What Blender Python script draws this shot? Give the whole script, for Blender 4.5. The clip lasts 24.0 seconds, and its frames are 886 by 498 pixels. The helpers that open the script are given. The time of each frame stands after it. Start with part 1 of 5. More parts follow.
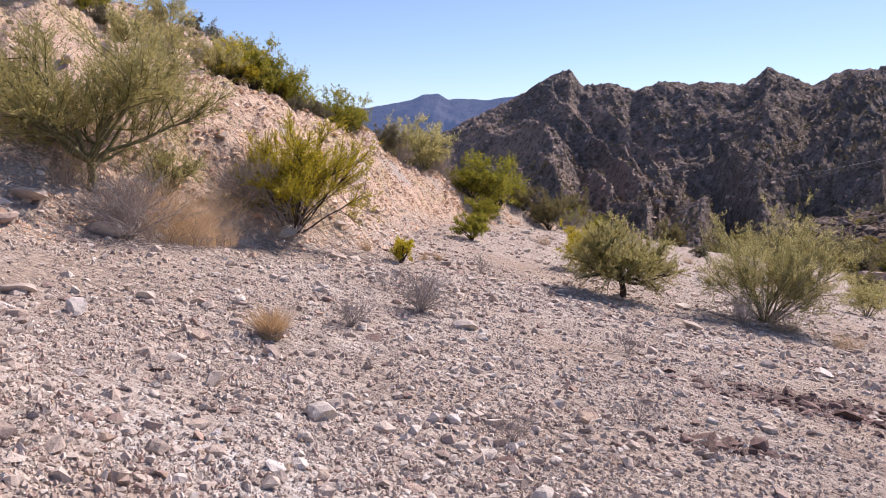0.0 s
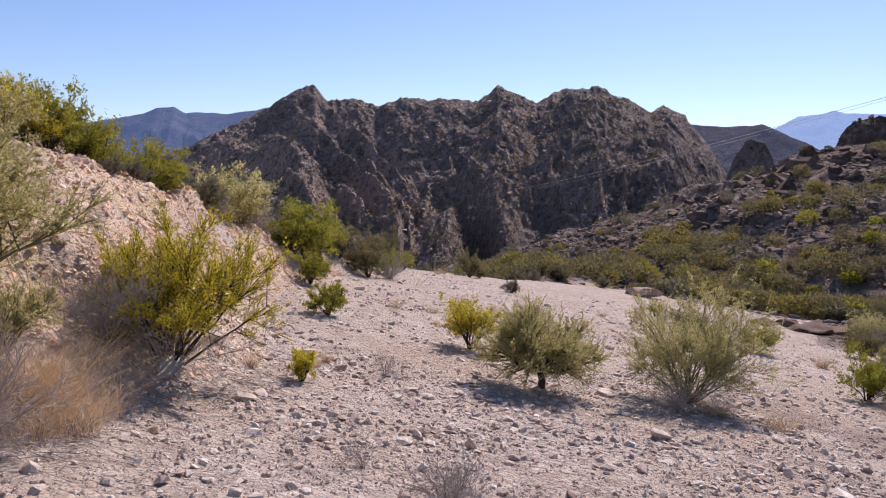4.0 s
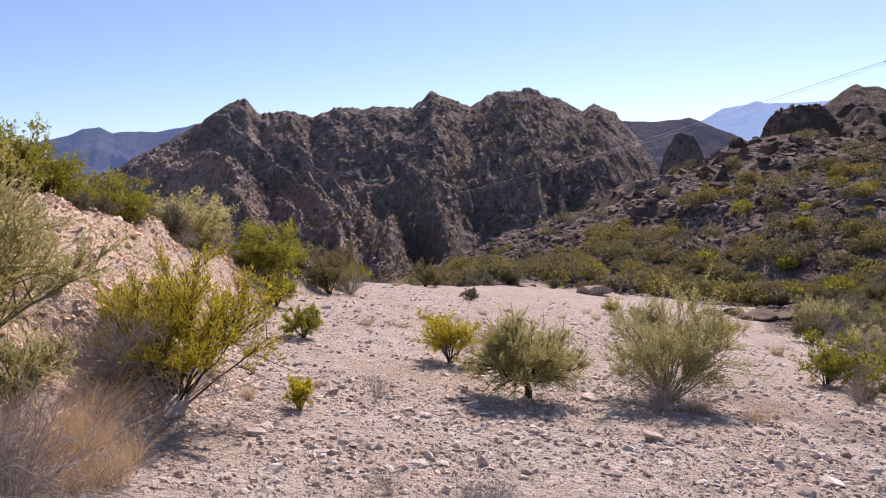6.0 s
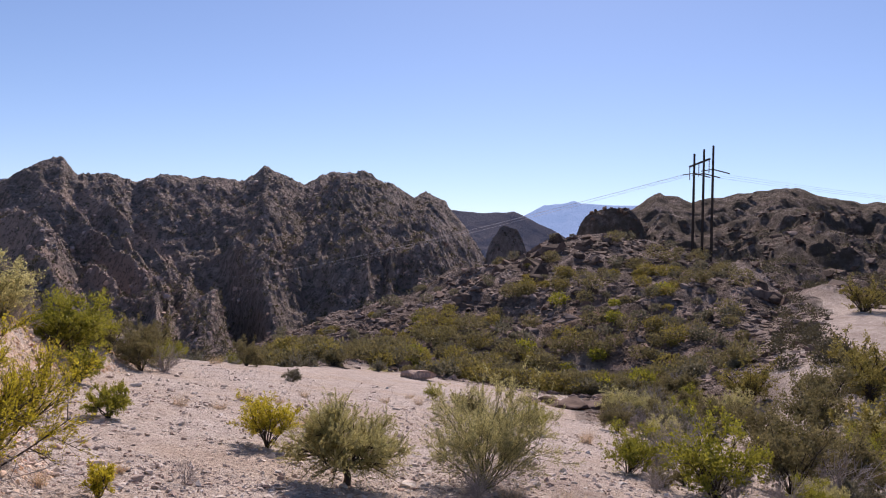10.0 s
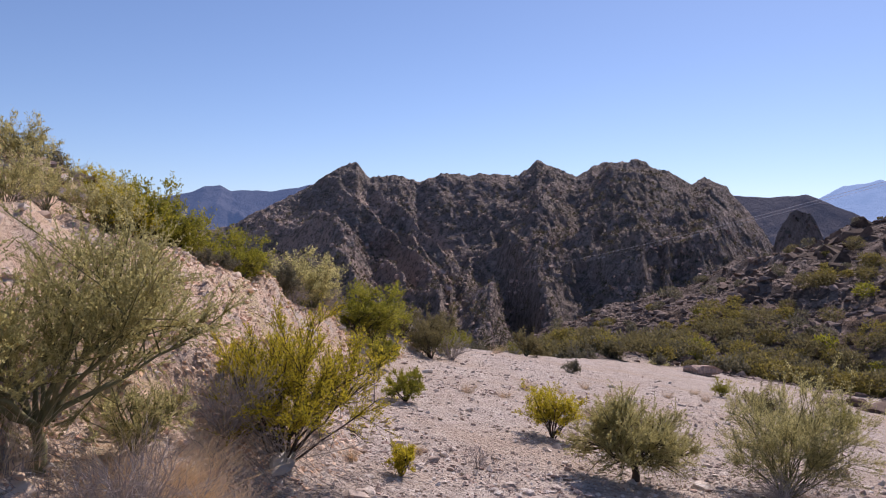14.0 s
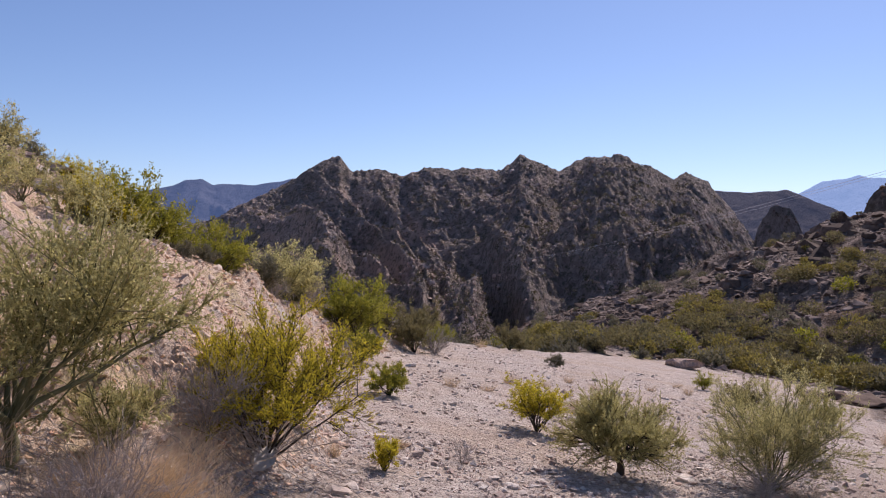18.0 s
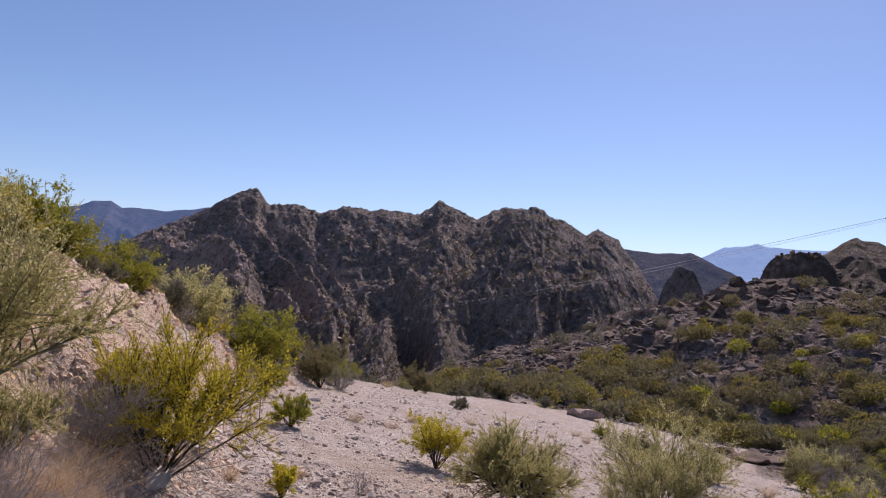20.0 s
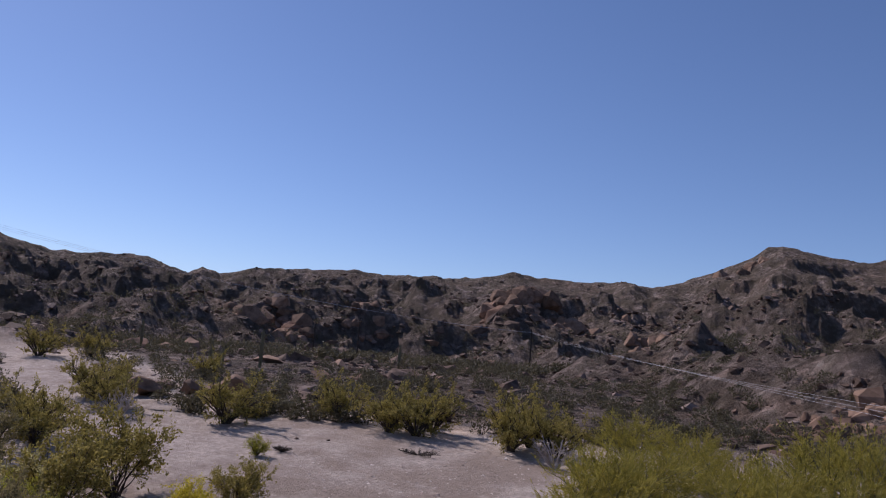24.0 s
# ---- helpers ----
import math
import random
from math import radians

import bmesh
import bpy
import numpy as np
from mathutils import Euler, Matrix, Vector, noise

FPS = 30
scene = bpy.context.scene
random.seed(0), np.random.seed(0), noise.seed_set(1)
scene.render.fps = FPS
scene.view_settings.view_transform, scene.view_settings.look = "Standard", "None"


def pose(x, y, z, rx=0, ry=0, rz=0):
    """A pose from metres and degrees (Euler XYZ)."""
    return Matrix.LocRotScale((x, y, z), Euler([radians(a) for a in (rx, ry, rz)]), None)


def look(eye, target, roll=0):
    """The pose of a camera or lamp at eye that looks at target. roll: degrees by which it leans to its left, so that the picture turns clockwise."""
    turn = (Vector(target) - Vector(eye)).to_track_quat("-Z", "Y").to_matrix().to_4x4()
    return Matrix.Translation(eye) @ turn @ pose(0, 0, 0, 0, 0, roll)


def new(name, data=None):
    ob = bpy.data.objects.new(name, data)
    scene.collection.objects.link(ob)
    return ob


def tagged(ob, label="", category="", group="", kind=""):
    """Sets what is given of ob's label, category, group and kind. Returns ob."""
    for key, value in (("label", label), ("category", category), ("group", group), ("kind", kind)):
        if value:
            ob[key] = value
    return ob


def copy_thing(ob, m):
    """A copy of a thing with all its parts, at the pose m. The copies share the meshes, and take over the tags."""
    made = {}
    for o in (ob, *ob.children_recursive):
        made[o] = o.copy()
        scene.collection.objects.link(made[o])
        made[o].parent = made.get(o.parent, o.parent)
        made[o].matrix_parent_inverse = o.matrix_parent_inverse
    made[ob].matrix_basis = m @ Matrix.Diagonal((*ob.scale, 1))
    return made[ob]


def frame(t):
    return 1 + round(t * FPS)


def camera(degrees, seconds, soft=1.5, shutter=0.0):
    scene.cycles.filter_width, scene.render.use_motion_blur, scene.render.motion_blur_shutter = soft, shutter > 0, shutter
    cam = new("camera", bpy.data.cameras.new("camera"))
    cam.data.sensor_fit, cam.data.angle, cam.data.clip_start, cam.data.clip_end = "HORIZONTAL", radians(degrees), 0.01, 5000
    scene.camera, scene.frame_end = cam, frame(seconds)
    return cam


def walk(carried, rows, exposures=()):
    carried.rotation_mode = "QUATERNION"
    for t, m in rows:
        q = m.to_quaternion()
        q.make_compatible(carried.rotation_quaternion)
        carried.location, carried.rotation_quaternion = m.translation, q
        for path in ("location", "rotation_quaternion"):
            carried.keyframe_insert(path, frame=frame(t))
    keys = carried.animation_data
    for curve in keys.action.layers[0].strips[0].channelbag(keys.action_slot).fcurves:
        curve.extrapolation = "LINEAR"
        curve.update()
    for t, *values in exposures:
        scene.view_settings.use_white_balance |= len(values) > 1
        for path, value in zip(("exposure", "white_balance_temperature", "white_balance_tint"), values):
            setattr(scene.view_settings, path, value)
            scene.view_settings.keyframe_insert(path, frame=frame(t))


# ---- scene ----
# ---- camera ----
cam = camera(58.5, 24.0, soft=1.1)
PATH = [
    (0, (-1.123, 0.148, 1.448), (-0.905, 2.122, 1.211), 2.1),
    (0.5, (-1.316, 0.606, 1.458), (-1.284, 2.603, 1.359), -0.3),
    (1, (-1.534, 1.087, 1.514), (-1.491, 3.083, 1.39), -1.7),
    (1.5, (-1.707, 1.541, 1.625), (-1.516, 3.531, 1.561), 2.0),
    (2, (-1.949, 2.017, 1.75), (-1.69, 3.998, 1.659), 4.9),
    (2.5, (-2.228, 2.396, 2.021), (-1.568, 4.28, 1.897), -1.1),
    (3, (-2.47, 2.723, 2.165), (-1.785, 4.592, 1.976), -0.9),
    (3.5, (-2.719, 2.966, 2.284), (-1.966, 4.809, 2.095), 0.1),
    (5.5, (-3.43, 3.145, 2.557), (-2.472, 4.89, 2.367), 0.5),
    (6, (-3.575, 3.182, 2.597), (-2.622, 4.932, 2.426), -1.9),
    (6.5, (-3.639, 3.219, 2.621), (-2.784, 5.023, 2.505), -0.2),
    (7, (-3.637, 3.206, 2.635), (-2.772, 5.007, 2.546), 0.4),
    (7.5, (-3.612, 3.159, 2.642), (-2.64, 4.907, 2.587), 0.2),
    (8, (-3.607, 3.113, 2.637), (-2.514, 4.787, 2.599), 0.3),
    (8.5, (-3.616, 3.08, 2.646), (-2.433, 4.692, 2.637), 0.5),
    (9, (-3.607, 3.101, 2.651), (-2.349, 4.656, 2.672), 0.5),
    (9.5, (-3.628, 3.087, 2.661), (-2.299, 4.582, 2.682), 1.5),
    (11.5, (-3.655, 3.263, 2.605), (-2.589, 4.955, 2.65), 0.5),
    (12, (-3.658, 3.322, 2.605), (-2.718, 5.087, 2.604), -0.9),
    (12.5, (-3.651, 3.386, 2.598), (-2.798, 5.195, 2.603), -0.6),
    (13, (-3.66, 3.369, 2.6), (-2.888, 5.214, 2.6), -1.0),
    (13.5, (-3.664, 3.32, 2.612), (-2.924, 5.178, 2.601), -0.5),
    (14, (-3.683, 3.295, 2.631), (-2.955, 5.157, 2.63), 0.5),
    (14.5, (-3.665, 3.345, 2.609), (-2.905, 5.195, 2.594), 0.8),
    (15, (-3.663, 3.363, 2.606), (-2.914, 5.218, 2.615), 1.1),
    (15.5, (-3.662, 3.326, 2.608), (-2.904, 5.177, 2.6), 0.5),
    (16, (-3.682, 3.323, 2.598), (-2.914, 5.169, 2.599), 1.1),
    (16.5, (-3.621, 3.416, 2.615), (-2.854, 5.263, 2.601), 0.7),
    (17, (-3.645, 3.43, 2.614), (-2.88, 5.278, 2.581), 1.1),
    (17.5, (-3.638, 3.467, 2.605), (-2.87, 5.313, 2.568), 0.6),
    (19.5, (-3.721, 3.159, 2.569), (-2.898, 4.978, 2.687), 2.1),
    (20, (-3.736, 3.139, 2.476), (-2.78, 4.893, 2.578), 4.2),
    (20.5, (-3.669, 3.124, 2.451), (-2.766, 4.908, 2.507), 5.5),
    (21, (-3.656, 3.081, 2.459), (-2.738, 4.857, 2.512), 4.3),
    (21.5, (-3.733, 3.02, 2.499), (-2.432, 4.533, 2.626), 4.2),
    (22, (-3.728, 3.05, 2.571), (-2.141, 4.255, 2.737), 5.0),
    (22.5, (-3.643, 3.081, 2.56), (-1.881, 3.996, 2.802), 4.7),
    (23, (-3.51, 3.097, 2.56), (-1.602, 3.645, 2.803), 5.2),
    (23.5, (-3.36, 3.132, 2.534), (-1.385, 3.306, 2.793), 4.5),
    (24, (-3.201, 3.167, 2.526), (-1.225, 2.988, 2.781), 4.6),
]
walk(cam, [(t, look(eye, target, roll)) for t, eye, target, roll in PATH],
     exposures=[(0, .53, 6600, 24), (1, .34, 6450, 24), (2, .27, 6450, 24), (3, .3, 6450, 24), (5, .44, 6550, 24), (7, .5, 6750, 24), (9, .34, 6700, 24), (12, .18, 6450, 24), (17, .18, 6400, 24), (21, .08, 6400, 25), (22.2, .05, 6250, 25), (23, -.1, 6150, 25), (24, -.17, 6000, 25)])

# ---- sky, sun ----
SUN_BEARING, SUN_HEIGHT = 50.0, 43.0
world = bpy.data.worlds.new("sky")
scene.world = world
world.use_nodes = True
sky = world.node_tree.nodes.new("ShaderNodeTexSky")
sky.sky_type, sky.sun_disc = "NISHITA", False
sky.sun_elevation, sky.sun_rotation = radians(SUN_HEIGHT), radians(SUN_BEARING)
sky.altitude, sky.air_density, sky.dust_density, sky.ozone_density = 1500, 1.0, 0.6, 4.5
world.node_tree.links.new(sky.outputs[0], world.node_tree.nodes["Background"].inputs[0])
world.node_tree.nodes["Background"].inputs[1].default_value = 0.10
sun = new("sun", bpy.data.lights.new("sun", "SUN"))
sun.data.energy, sun.data.angle, sun.data.color = 4.2, radians(0.5), (1.0, 0.92, 0.82)
SUN_WAY = Vector((math.sin(radians(SUN_BEARING)) * math.cos(radians(SUN_HEIGHT)), math.cos(radians(SUN_BEARING)) * math.cos(radians(SUN_HEIGHT)), math.sin(radians(SUN_HEIGHT))))
sun.matrix_world = look((0, 0, 50), Vector((0, 0, 50)) - SUN_WAY)
scene.view_settings.exposure = 0.0

# ---- materials ----


class Nodes:
    """A small hand for node materials."""

    def __init__(self, name):
        self.mat = bpy.data.materials.new(name)
        self.mat.use_nodes = True
        self.tree = self.mat.node_tree
        self.shader = self.tree.nodes["Principled BSDF"]
        self.out = self.tree.nodes["Material Output"]

    def node(self, kind, **values):
        n = self.tree.nodes.new("ShaderNode" + kind)
        for key, value in values.items():
            n.inputs[key.replace("_", " ")].default_value = value
        return n

    def link(self, a, b):
        self.tree.links.new(a, b)
        return self

    def place(self):
        return self.node("NewGeometry").outputs["Position"]

    def noise(self, scale, detail=4.0, rough=0.55, place=None):
        n = self.node("TexNoise", Scale=scale, Detail=detail, Roughness=rough)
        self.link(place or self.place(), n.inputs["Vector"])
        return n.outputs["Fac"]

    def cells(self, scale, feature="F1", place=None):
        n = self.node("TexVoronoi", Scale=scale)
        n.feature = feature
        self.link(place or self.place(), n.inputs["Vector"])
        return n

    def grey(self, cells):
        """One random value for each cell."""
        n = self.node("SeparateColor")
        self.link(cells.outputs["Color"], n.inputs[0])
        return n.outputs[0]

    def squeezed(self, place, x, y, z):
        n = self.node("VectorMath", )
        n.operation = "MULTIPLY"
        self.link(place, n.inputs[0])
        n.inputs[1].default_value = (x, y, z)
        return n.outputs[0]

    def ramp(self, fac, stops):
        n = self.node("ValToRGB")
        while len(n.color_ramp.elements) < len(stops):
            n.color_ramp.elements.new(0.5)
        for e, (at, c) in zip(n.color_ramp.elements, stops):
            e.position, e.color = at, (*c, 1) if len(c) == 3 else c
        self.link(fac, n.inputs[0])
        return n.outputs[0]

    def mix(self, fac, a, b, mode="MIX"):
        n = self.node("Mix")
        n.data_type, n.blend_type = "RGBA", mode
        for value, socket in ((fac, n.inputs[0]), (a, n.inputs[6]), (b, n.inputs[7])):
            if isinstance(value, (int, float)):
                socket.default_value = value
            elif isinstance(value, tuple):
                socket.default_value = (*value, 1)
            else:
                self.link(value, socket)
        return n.outputs[2]

    def maths(self, op, a, b=0.0):
        n = self.node("Math")
        n.operation = op
        for value, socket in ((a, n.inputs[0]), (b, n.inputs[1])):
            if isinstance(value, (int, float)):
                socket.default_value = value
            else:
                self.link(value, socket)
        return n.outputs[0]

    def attribute(self, name):
        n = self.node("Attribute")
        n.attribute_name = name
        return n.outputs["Fac"]

    def bump(self, fac, distance, strength=1.0, under=None):
        n = self.node("Bump", Strength=strength, Distance=distance)
        self.link(fac, n.inputs["Height"])
        if under:
            self.link(under, n.inputs["Normal"])
        return n.outputs["Normal"]

    def done(self, color, rough=0.9, normal=None, specular=0.2):
        self.shader.inputs["Specular IOR Level"].default_value = specular
        for value, socket in ((color, "Base Color"), (rough, "Roughness"), (normal, "Normal")):
            if value is None:
                continue
            if isinstance(value, (int, float)):
                self.shader.inputs[socket].default_value = value
            elif isinstance(value, tuple):
                self.shader.inputs[socket].default_value = (*value, 1)
            else:
                self.link(value, self.shader.inputs[socket])
        return self.mat


def ground_material():
    n = Nodes("desert ground")
    place = n.place()
    # pale pinkish gravel
    big, mid = n.noise(0.35, 5, 0.6, place), n.noise(2.6, 6, 0.65, place)
    fine = n.noise(26, 5, 0.7, place)
    gravel = n.ramp(mid, [(0.3, (0.36, 0.3, 0.256)), (0.48, (0.51, 0.437, 0.376)), (0.7, (0.66, 0.58, 0.508))])
    gravel = n.mix(n.ramp(big, [(0.42, (0, 0, 0)), (0.62, (0.55, 0.55, 0.55))]), gravel, (0.47, 0.36, 0.265))
    gravel = n.mix(n.maths("MULTIPLY", n.attribute("chalk"), n.ramp(mid, [(0.35, (0.5, 0.5, 0.5)), (0.6, (1, 1, 1))])), gravel, (0.7, 0.665, 0.63))
    stone = n.cells(34, place=place)
    gravel = n.mix(0.36, gravel, n.ramp(n.grey(stone), [(0, (0.25, 0.24, 0.23)), (0.7, (0.6, 0.58, 0.57)), (1, (0.8, 0.79, 0.78))]), "OVERLAY")
    pebble = n.cells(11, place=place)
    gravel = n.mix(0.22, gravel, n.ramp(n.grey(pebble), [(0, (0.2, 0.19, 0.18)), (0.6, (0.55, 0.54, 0.53)), (1, (0.85, 0.84, 0.83))]), "OVERLAY")
    gravel = n.mix(n.ramp(fine, [(0.35, (0.3, 0.3, 0.3)), (0.55, (0, 0, 0))]), gravel, (0.24, 0.2, 0.18))
    # crumbling tuff of the bank, stained yellow and grey
    b1, b2 = n.noise(0.9, 6, 0.65, place), n.noise(5.0, 6, 0.7, place)
    bank = n.ramp(b2, [(0.3, (0.62, 0.415, 0.29)), (0.5, (0.83, 0.615, 0.455)), (0.7, (0.88, 0.72, 0.56))])
    bank = n.mix(n.ramp(b1, [(0.5, (0, 0, 0)), (0.62, (0.55, 0.55, 0.55))]), bank, (0.6, 0.5, 0.24))
    bank = n.mix(n.ramp(n.noise(0.55, 5, 0.6, place), [(0.55, (0, 0, 0)), (0.68, (0.6, 0.6, 0.6))]), bank, (0.6, 0.57, 0.54))
    # varnished brown rock with scrub between
    r1, r2, r3 = n.noise(0.055, 6, 0.62, place), n.noise(0.4, 6, 0.7, place), n.noise(0.16, 5, 0.6, place)
    rock = n.ramp(r2, [(0.34, (0.1, 0.076, 0.064)), (0.44, (0.23, 0.178, 0.152)), (0.54, (0.37, 0.293, 0.252)), (0.67, (0.52, 0.425, 0.37))])
    rock = n.mix(n.ramp(r1, [(0.5, (0, 0, 0)), (0.64, (0.6, 0.6, 0.6))]), rock, (0.27, 0.18, 0.125))
    for size, share in ((0.9, 0.5), (0.28, 0.35)):
        chunk = n.cells(size, place=n.mix(0.12, place, n.node("TexNoise", Scale=size).outputs["Color"], "ADD"))
        rock = n.mix(share, rock, n.ramp(n.grey(chunk), [(0, (0.12, 0.12, 0.12)), (0.65, (0.5, 0.5, 0.5)), (1, (0.9, 0.88, 0.86))]), "OVERLAY")
    rock = n.mix(n.ramp(r3, [(0.5, (0, 0, 0)), (0.62, (0.2, 0.2, 0.2))]), rock, (0.12, 0.11, 0.075))
    dots = n.cells(0.33, place=place)
    rock = n.mix(n.ramp(dots.outputs["Distance"], [(0.14, (0.25, 0.25, 0.25)), (0.28, (0, 0, 0))]), rock, (0.1, 0.1, 0.06))
    rock = n.mix(n.maths("MULTIPLY", n.attribute("cover"), n.ramp(r3, [(0.38, (0.35, 0.35, 0.35)), (0.58, (0.9, 0.9, 0.9))])), rock, (0.115, 0.092, 0.066))
    dirt = n.ramp(n.noise(0.6, 6, 0.7, place), [(0.3, (0.35, 0.29, 0.242)), (0.7, (0.52, 0.443, 0.38))])
    dirt = n.mix(0.3, dirt, n.ramp(n.grey(n.cells(5.0, place=place)), [(0, (0.25, 0.24, 0.23)), (0.7, (0.55, 0.54, 0.53)), (1, (0.85, 0.84, 0.83))]), "OVERLAY")
    dirt = n.mix(n.ramp(n.noise(0.16, 6, 0.65, place), [(0.48, (0, 0, 0)), (0.62, (0.6, 0.6, 0.6))]), dirt, (0.24, 0.18, 0.135))
    color = n.mix(n.attribute("dirt"), gravel, dirt)
    color = n.mix(n.maths("MULTIPLY", n.attribute("earth"), n.ramp(mid, [(0.35, (1, 1, 1)), (0.65, (0.4, 0.4, 0.4))])), color, (0.2, 0.135, 0.105))
    color = n.mix(n.attribute("bank"), color, bank)
    color = n.mix(n.attribute("rock"), color, rock)
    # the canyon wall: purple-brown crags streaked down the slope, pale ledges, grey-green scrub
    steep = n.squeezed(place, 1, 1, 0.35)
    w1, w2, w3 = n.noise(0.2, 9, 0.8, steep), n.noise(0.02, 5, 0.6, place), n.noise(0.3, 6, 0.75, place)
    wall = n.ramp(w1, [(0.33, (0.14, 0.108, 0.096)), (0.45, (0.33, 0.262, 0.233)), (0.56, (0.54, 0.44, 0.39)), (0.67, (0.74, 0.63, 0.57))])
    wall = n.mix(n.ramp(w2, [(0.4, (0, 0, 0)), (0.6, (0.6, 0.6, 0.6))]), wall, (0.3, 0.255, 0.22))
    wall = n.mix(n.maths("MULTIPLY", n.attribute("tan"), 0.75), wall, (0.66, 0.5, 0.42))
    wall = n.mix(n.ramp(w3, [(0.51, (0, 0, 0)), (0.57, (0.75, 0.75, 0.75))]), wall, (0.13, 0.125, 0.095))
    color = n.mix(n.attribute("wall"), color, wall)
    normal = n.bump(n.maths("ADD", n.maths("MULTIPLY", stone.outputs["Distance"], -0.7), fine), 0.03, 1.0)
    normal = n.bump(n.maths("MULTIPLY", pebble.outputs["Distance"], -1.0), 0.05, 0.8, normal)
    normal = n.bump(n.noise(7.0, 7, 0.75, place), 0.05, 0.6, normal)
    tall = n.squeezed(place, 1, 1, 0.4)
    coarse = n.maths("MULTIPLY", n.noise(0.35, 9, 0.78, tall), n.attribute("rock"))
    normal = n.bump(coarse, 2.6, 1.0, normal)
    crags = n.maths("MULTIPLY", n.noise(0.06, 9, 0.7, tall), n.attribute("rock"))
    normal = n.bump(crags, 9.0, 0.5, normal)
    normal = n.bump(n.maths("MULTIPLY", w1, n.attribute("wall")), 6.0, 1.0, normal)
    crumble = n.maths("MULTIPLY", n.noise(3.2, 8, 0.75, place), n.attribute("bank"))
    normal = n.bump(crumble, 0.12, 1.0, normal)
    return n.done(color, 0.95, normal, 0.1)


def painted_haze_material(name, tint, haze_glow):
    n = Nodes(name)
    # aerial haze put into the surface: a bluish tint plus emission
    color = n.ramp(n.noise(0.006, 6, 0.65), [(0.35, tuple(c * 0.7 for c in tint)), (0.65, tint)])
    n.shader.inputs["Emission Color"].default_value = (*haze_glow, 1)
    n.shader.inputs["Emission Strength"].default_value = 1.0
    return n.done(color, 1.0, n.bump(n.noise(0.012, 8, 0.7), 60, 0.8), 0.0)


def rock_material(name, dark, light, scale=6.0):
    n = Nodes(name)
    pos = n.place()
    color = n.ramp(n.noise(scale, 6, 0.65, pos), [(0.3, dark), (0.7, light)])
    info = n.node("ObjectInfo").outputs["Random"]
    isle = n.node("NewGeometry").outputs["Random Per Island"]
    vary = n.maths("FRACT", n.maths("ADD", info, isle))
    color = n.mix(0.6, color, n.ramp(vary, [(0, (0.14, 0.125, 0.115)), (0.3, (0.42, 0.4, 0.38)), (0.7, (0.6, 0.58, 0.565)), (0.92, (0.78, 0.765, 0.75)), (1, (0.4, 0.29, 0.25))]), "OVERLAY")
    return n.done(color, 0.9, n.bump(n.noise(scale * 5, 8, 0.7, pos), 0.02, 0.8), 0.15)


def leaf_material(name, dark, light, gleam=0.35, thin_share=0.45):
    n = Nodes(name)
    isle = n.node("NewGeometry").outputs["Random Per Island"]
    patch = n.noise(3.0, 3, 0.5)
    color = n.ramp(n.maths("ADD", n.maths("MULTIPLY", isle, 0.6), n.maths("MULTIPLY", patch, 0.4)), [(0.15, dark), (0.8, light)])
    n.done(color, 0.6, None, gleam)
    thin = n.node("BsdfTranslucent")
    n.link(color, thin.inputs["Color"])
    both = n.node("MixShader", Fac=thin_share)
    n.link(n.shader.outputs[0], both.inputs[1]).link(thin.outputs[0], both.inputs[2]).link(both.outputs[0], n.out.inputs[0])
    return n.mat


def bark_material(name, dark, light):
    n = Nodes(name)
    isle = n.node("NewGeometry").outputs["Random Per Island"]
    color = n.ramp(n.maths("ADD", n.maths("MULTIPLY", isle, 0.5), n.maths("MULTIPLY", n.noise(30, 4, 0.6), 0.5)), [(0.2, dark), (0.8, light)])
    return n.done(color, 0.9, n.bump(n.noise(120, 4, 0.6), 0.004, 0.6), 0.1)


GROUND = ground_material()
BANK_STONE = rock_material("crumbling orange tuff", (0.64, 0.46, 0.335), (0.86, 0.7, 0.555), 4.0)
STONE = rock_material("grey pink stone", (0.42, 0.352, 0.3), (0.74, 0.645, 0.565))
PALE_STONE = rock_material("pale stone", (0.5, 0.445, 0.395), (0.72, 0.655, 0.595), 3.0)
RED_STONE = rock_material("red brown stone", (0.15, 0.1, 0.088), (0.31, 0.22, 0.19))
CLIFF = rock_material("varnished brown rock", (0.06, 0.041, 0.032), (0.22, 0.156, 0.12), 0.9)
TAN_CLIFF = rock_material("tan rock", (0.12, 0.075, 0.052), (0.32, 0.215, 0.15), 0.6)
WALL_ROCK = rock_material("purple brown canyon rock", (0.2, 0.152, 0.13), (0.58, 0.455, 0.395), 0.35)
HILL_ROCK = rock_material("grey brown hill rock", (0.12, 0.088, 0.073), (0.31, 0.24, 0.203), 1.2)
CREOSOTE = leaf_material("yellow green creosote leaves", (0.3, 0.26, 0.018), (0.74, 0.62, 0.055), 0.35, 0.52)
GREEN = leaf_material("fresh green leaves", (0.16, 0.16, 0.018), (0.44, 0.415, 0.055))
OLIVE = leaf_material("olive twigs and leaves", (0.29, 0.27, 0.105), (0.64, 0.58, 0.27), 0.35, 0.58)
SAGE = leaf_material("grey green leaves", (0.1, 0.097, 0.058), (0.26, 0.235, 0.15), 0.3, 0.4)
DRAB = leaf_material("yellow olive leaves", (0.155, 0.132, 0.034), (0.4, 0.33, 0.09), 0.2, 0.4)
YELLOW = leaf_material("yellow green palo verde twigs", (0.2, 0.18, 0.026), (0.46, 0.395, 0.078))
SCRUB = leaf_material("dull brownish olive leaves", (0.12, 0.105, 0.05), (0.33, 0.28, 0.125), 0.15, 0.35)
BRUSH = leaf_material("grey brown brush", (0.06, 0.053, 0.032), (0.17, 0.148, 0.082), 0.3, 0.3)
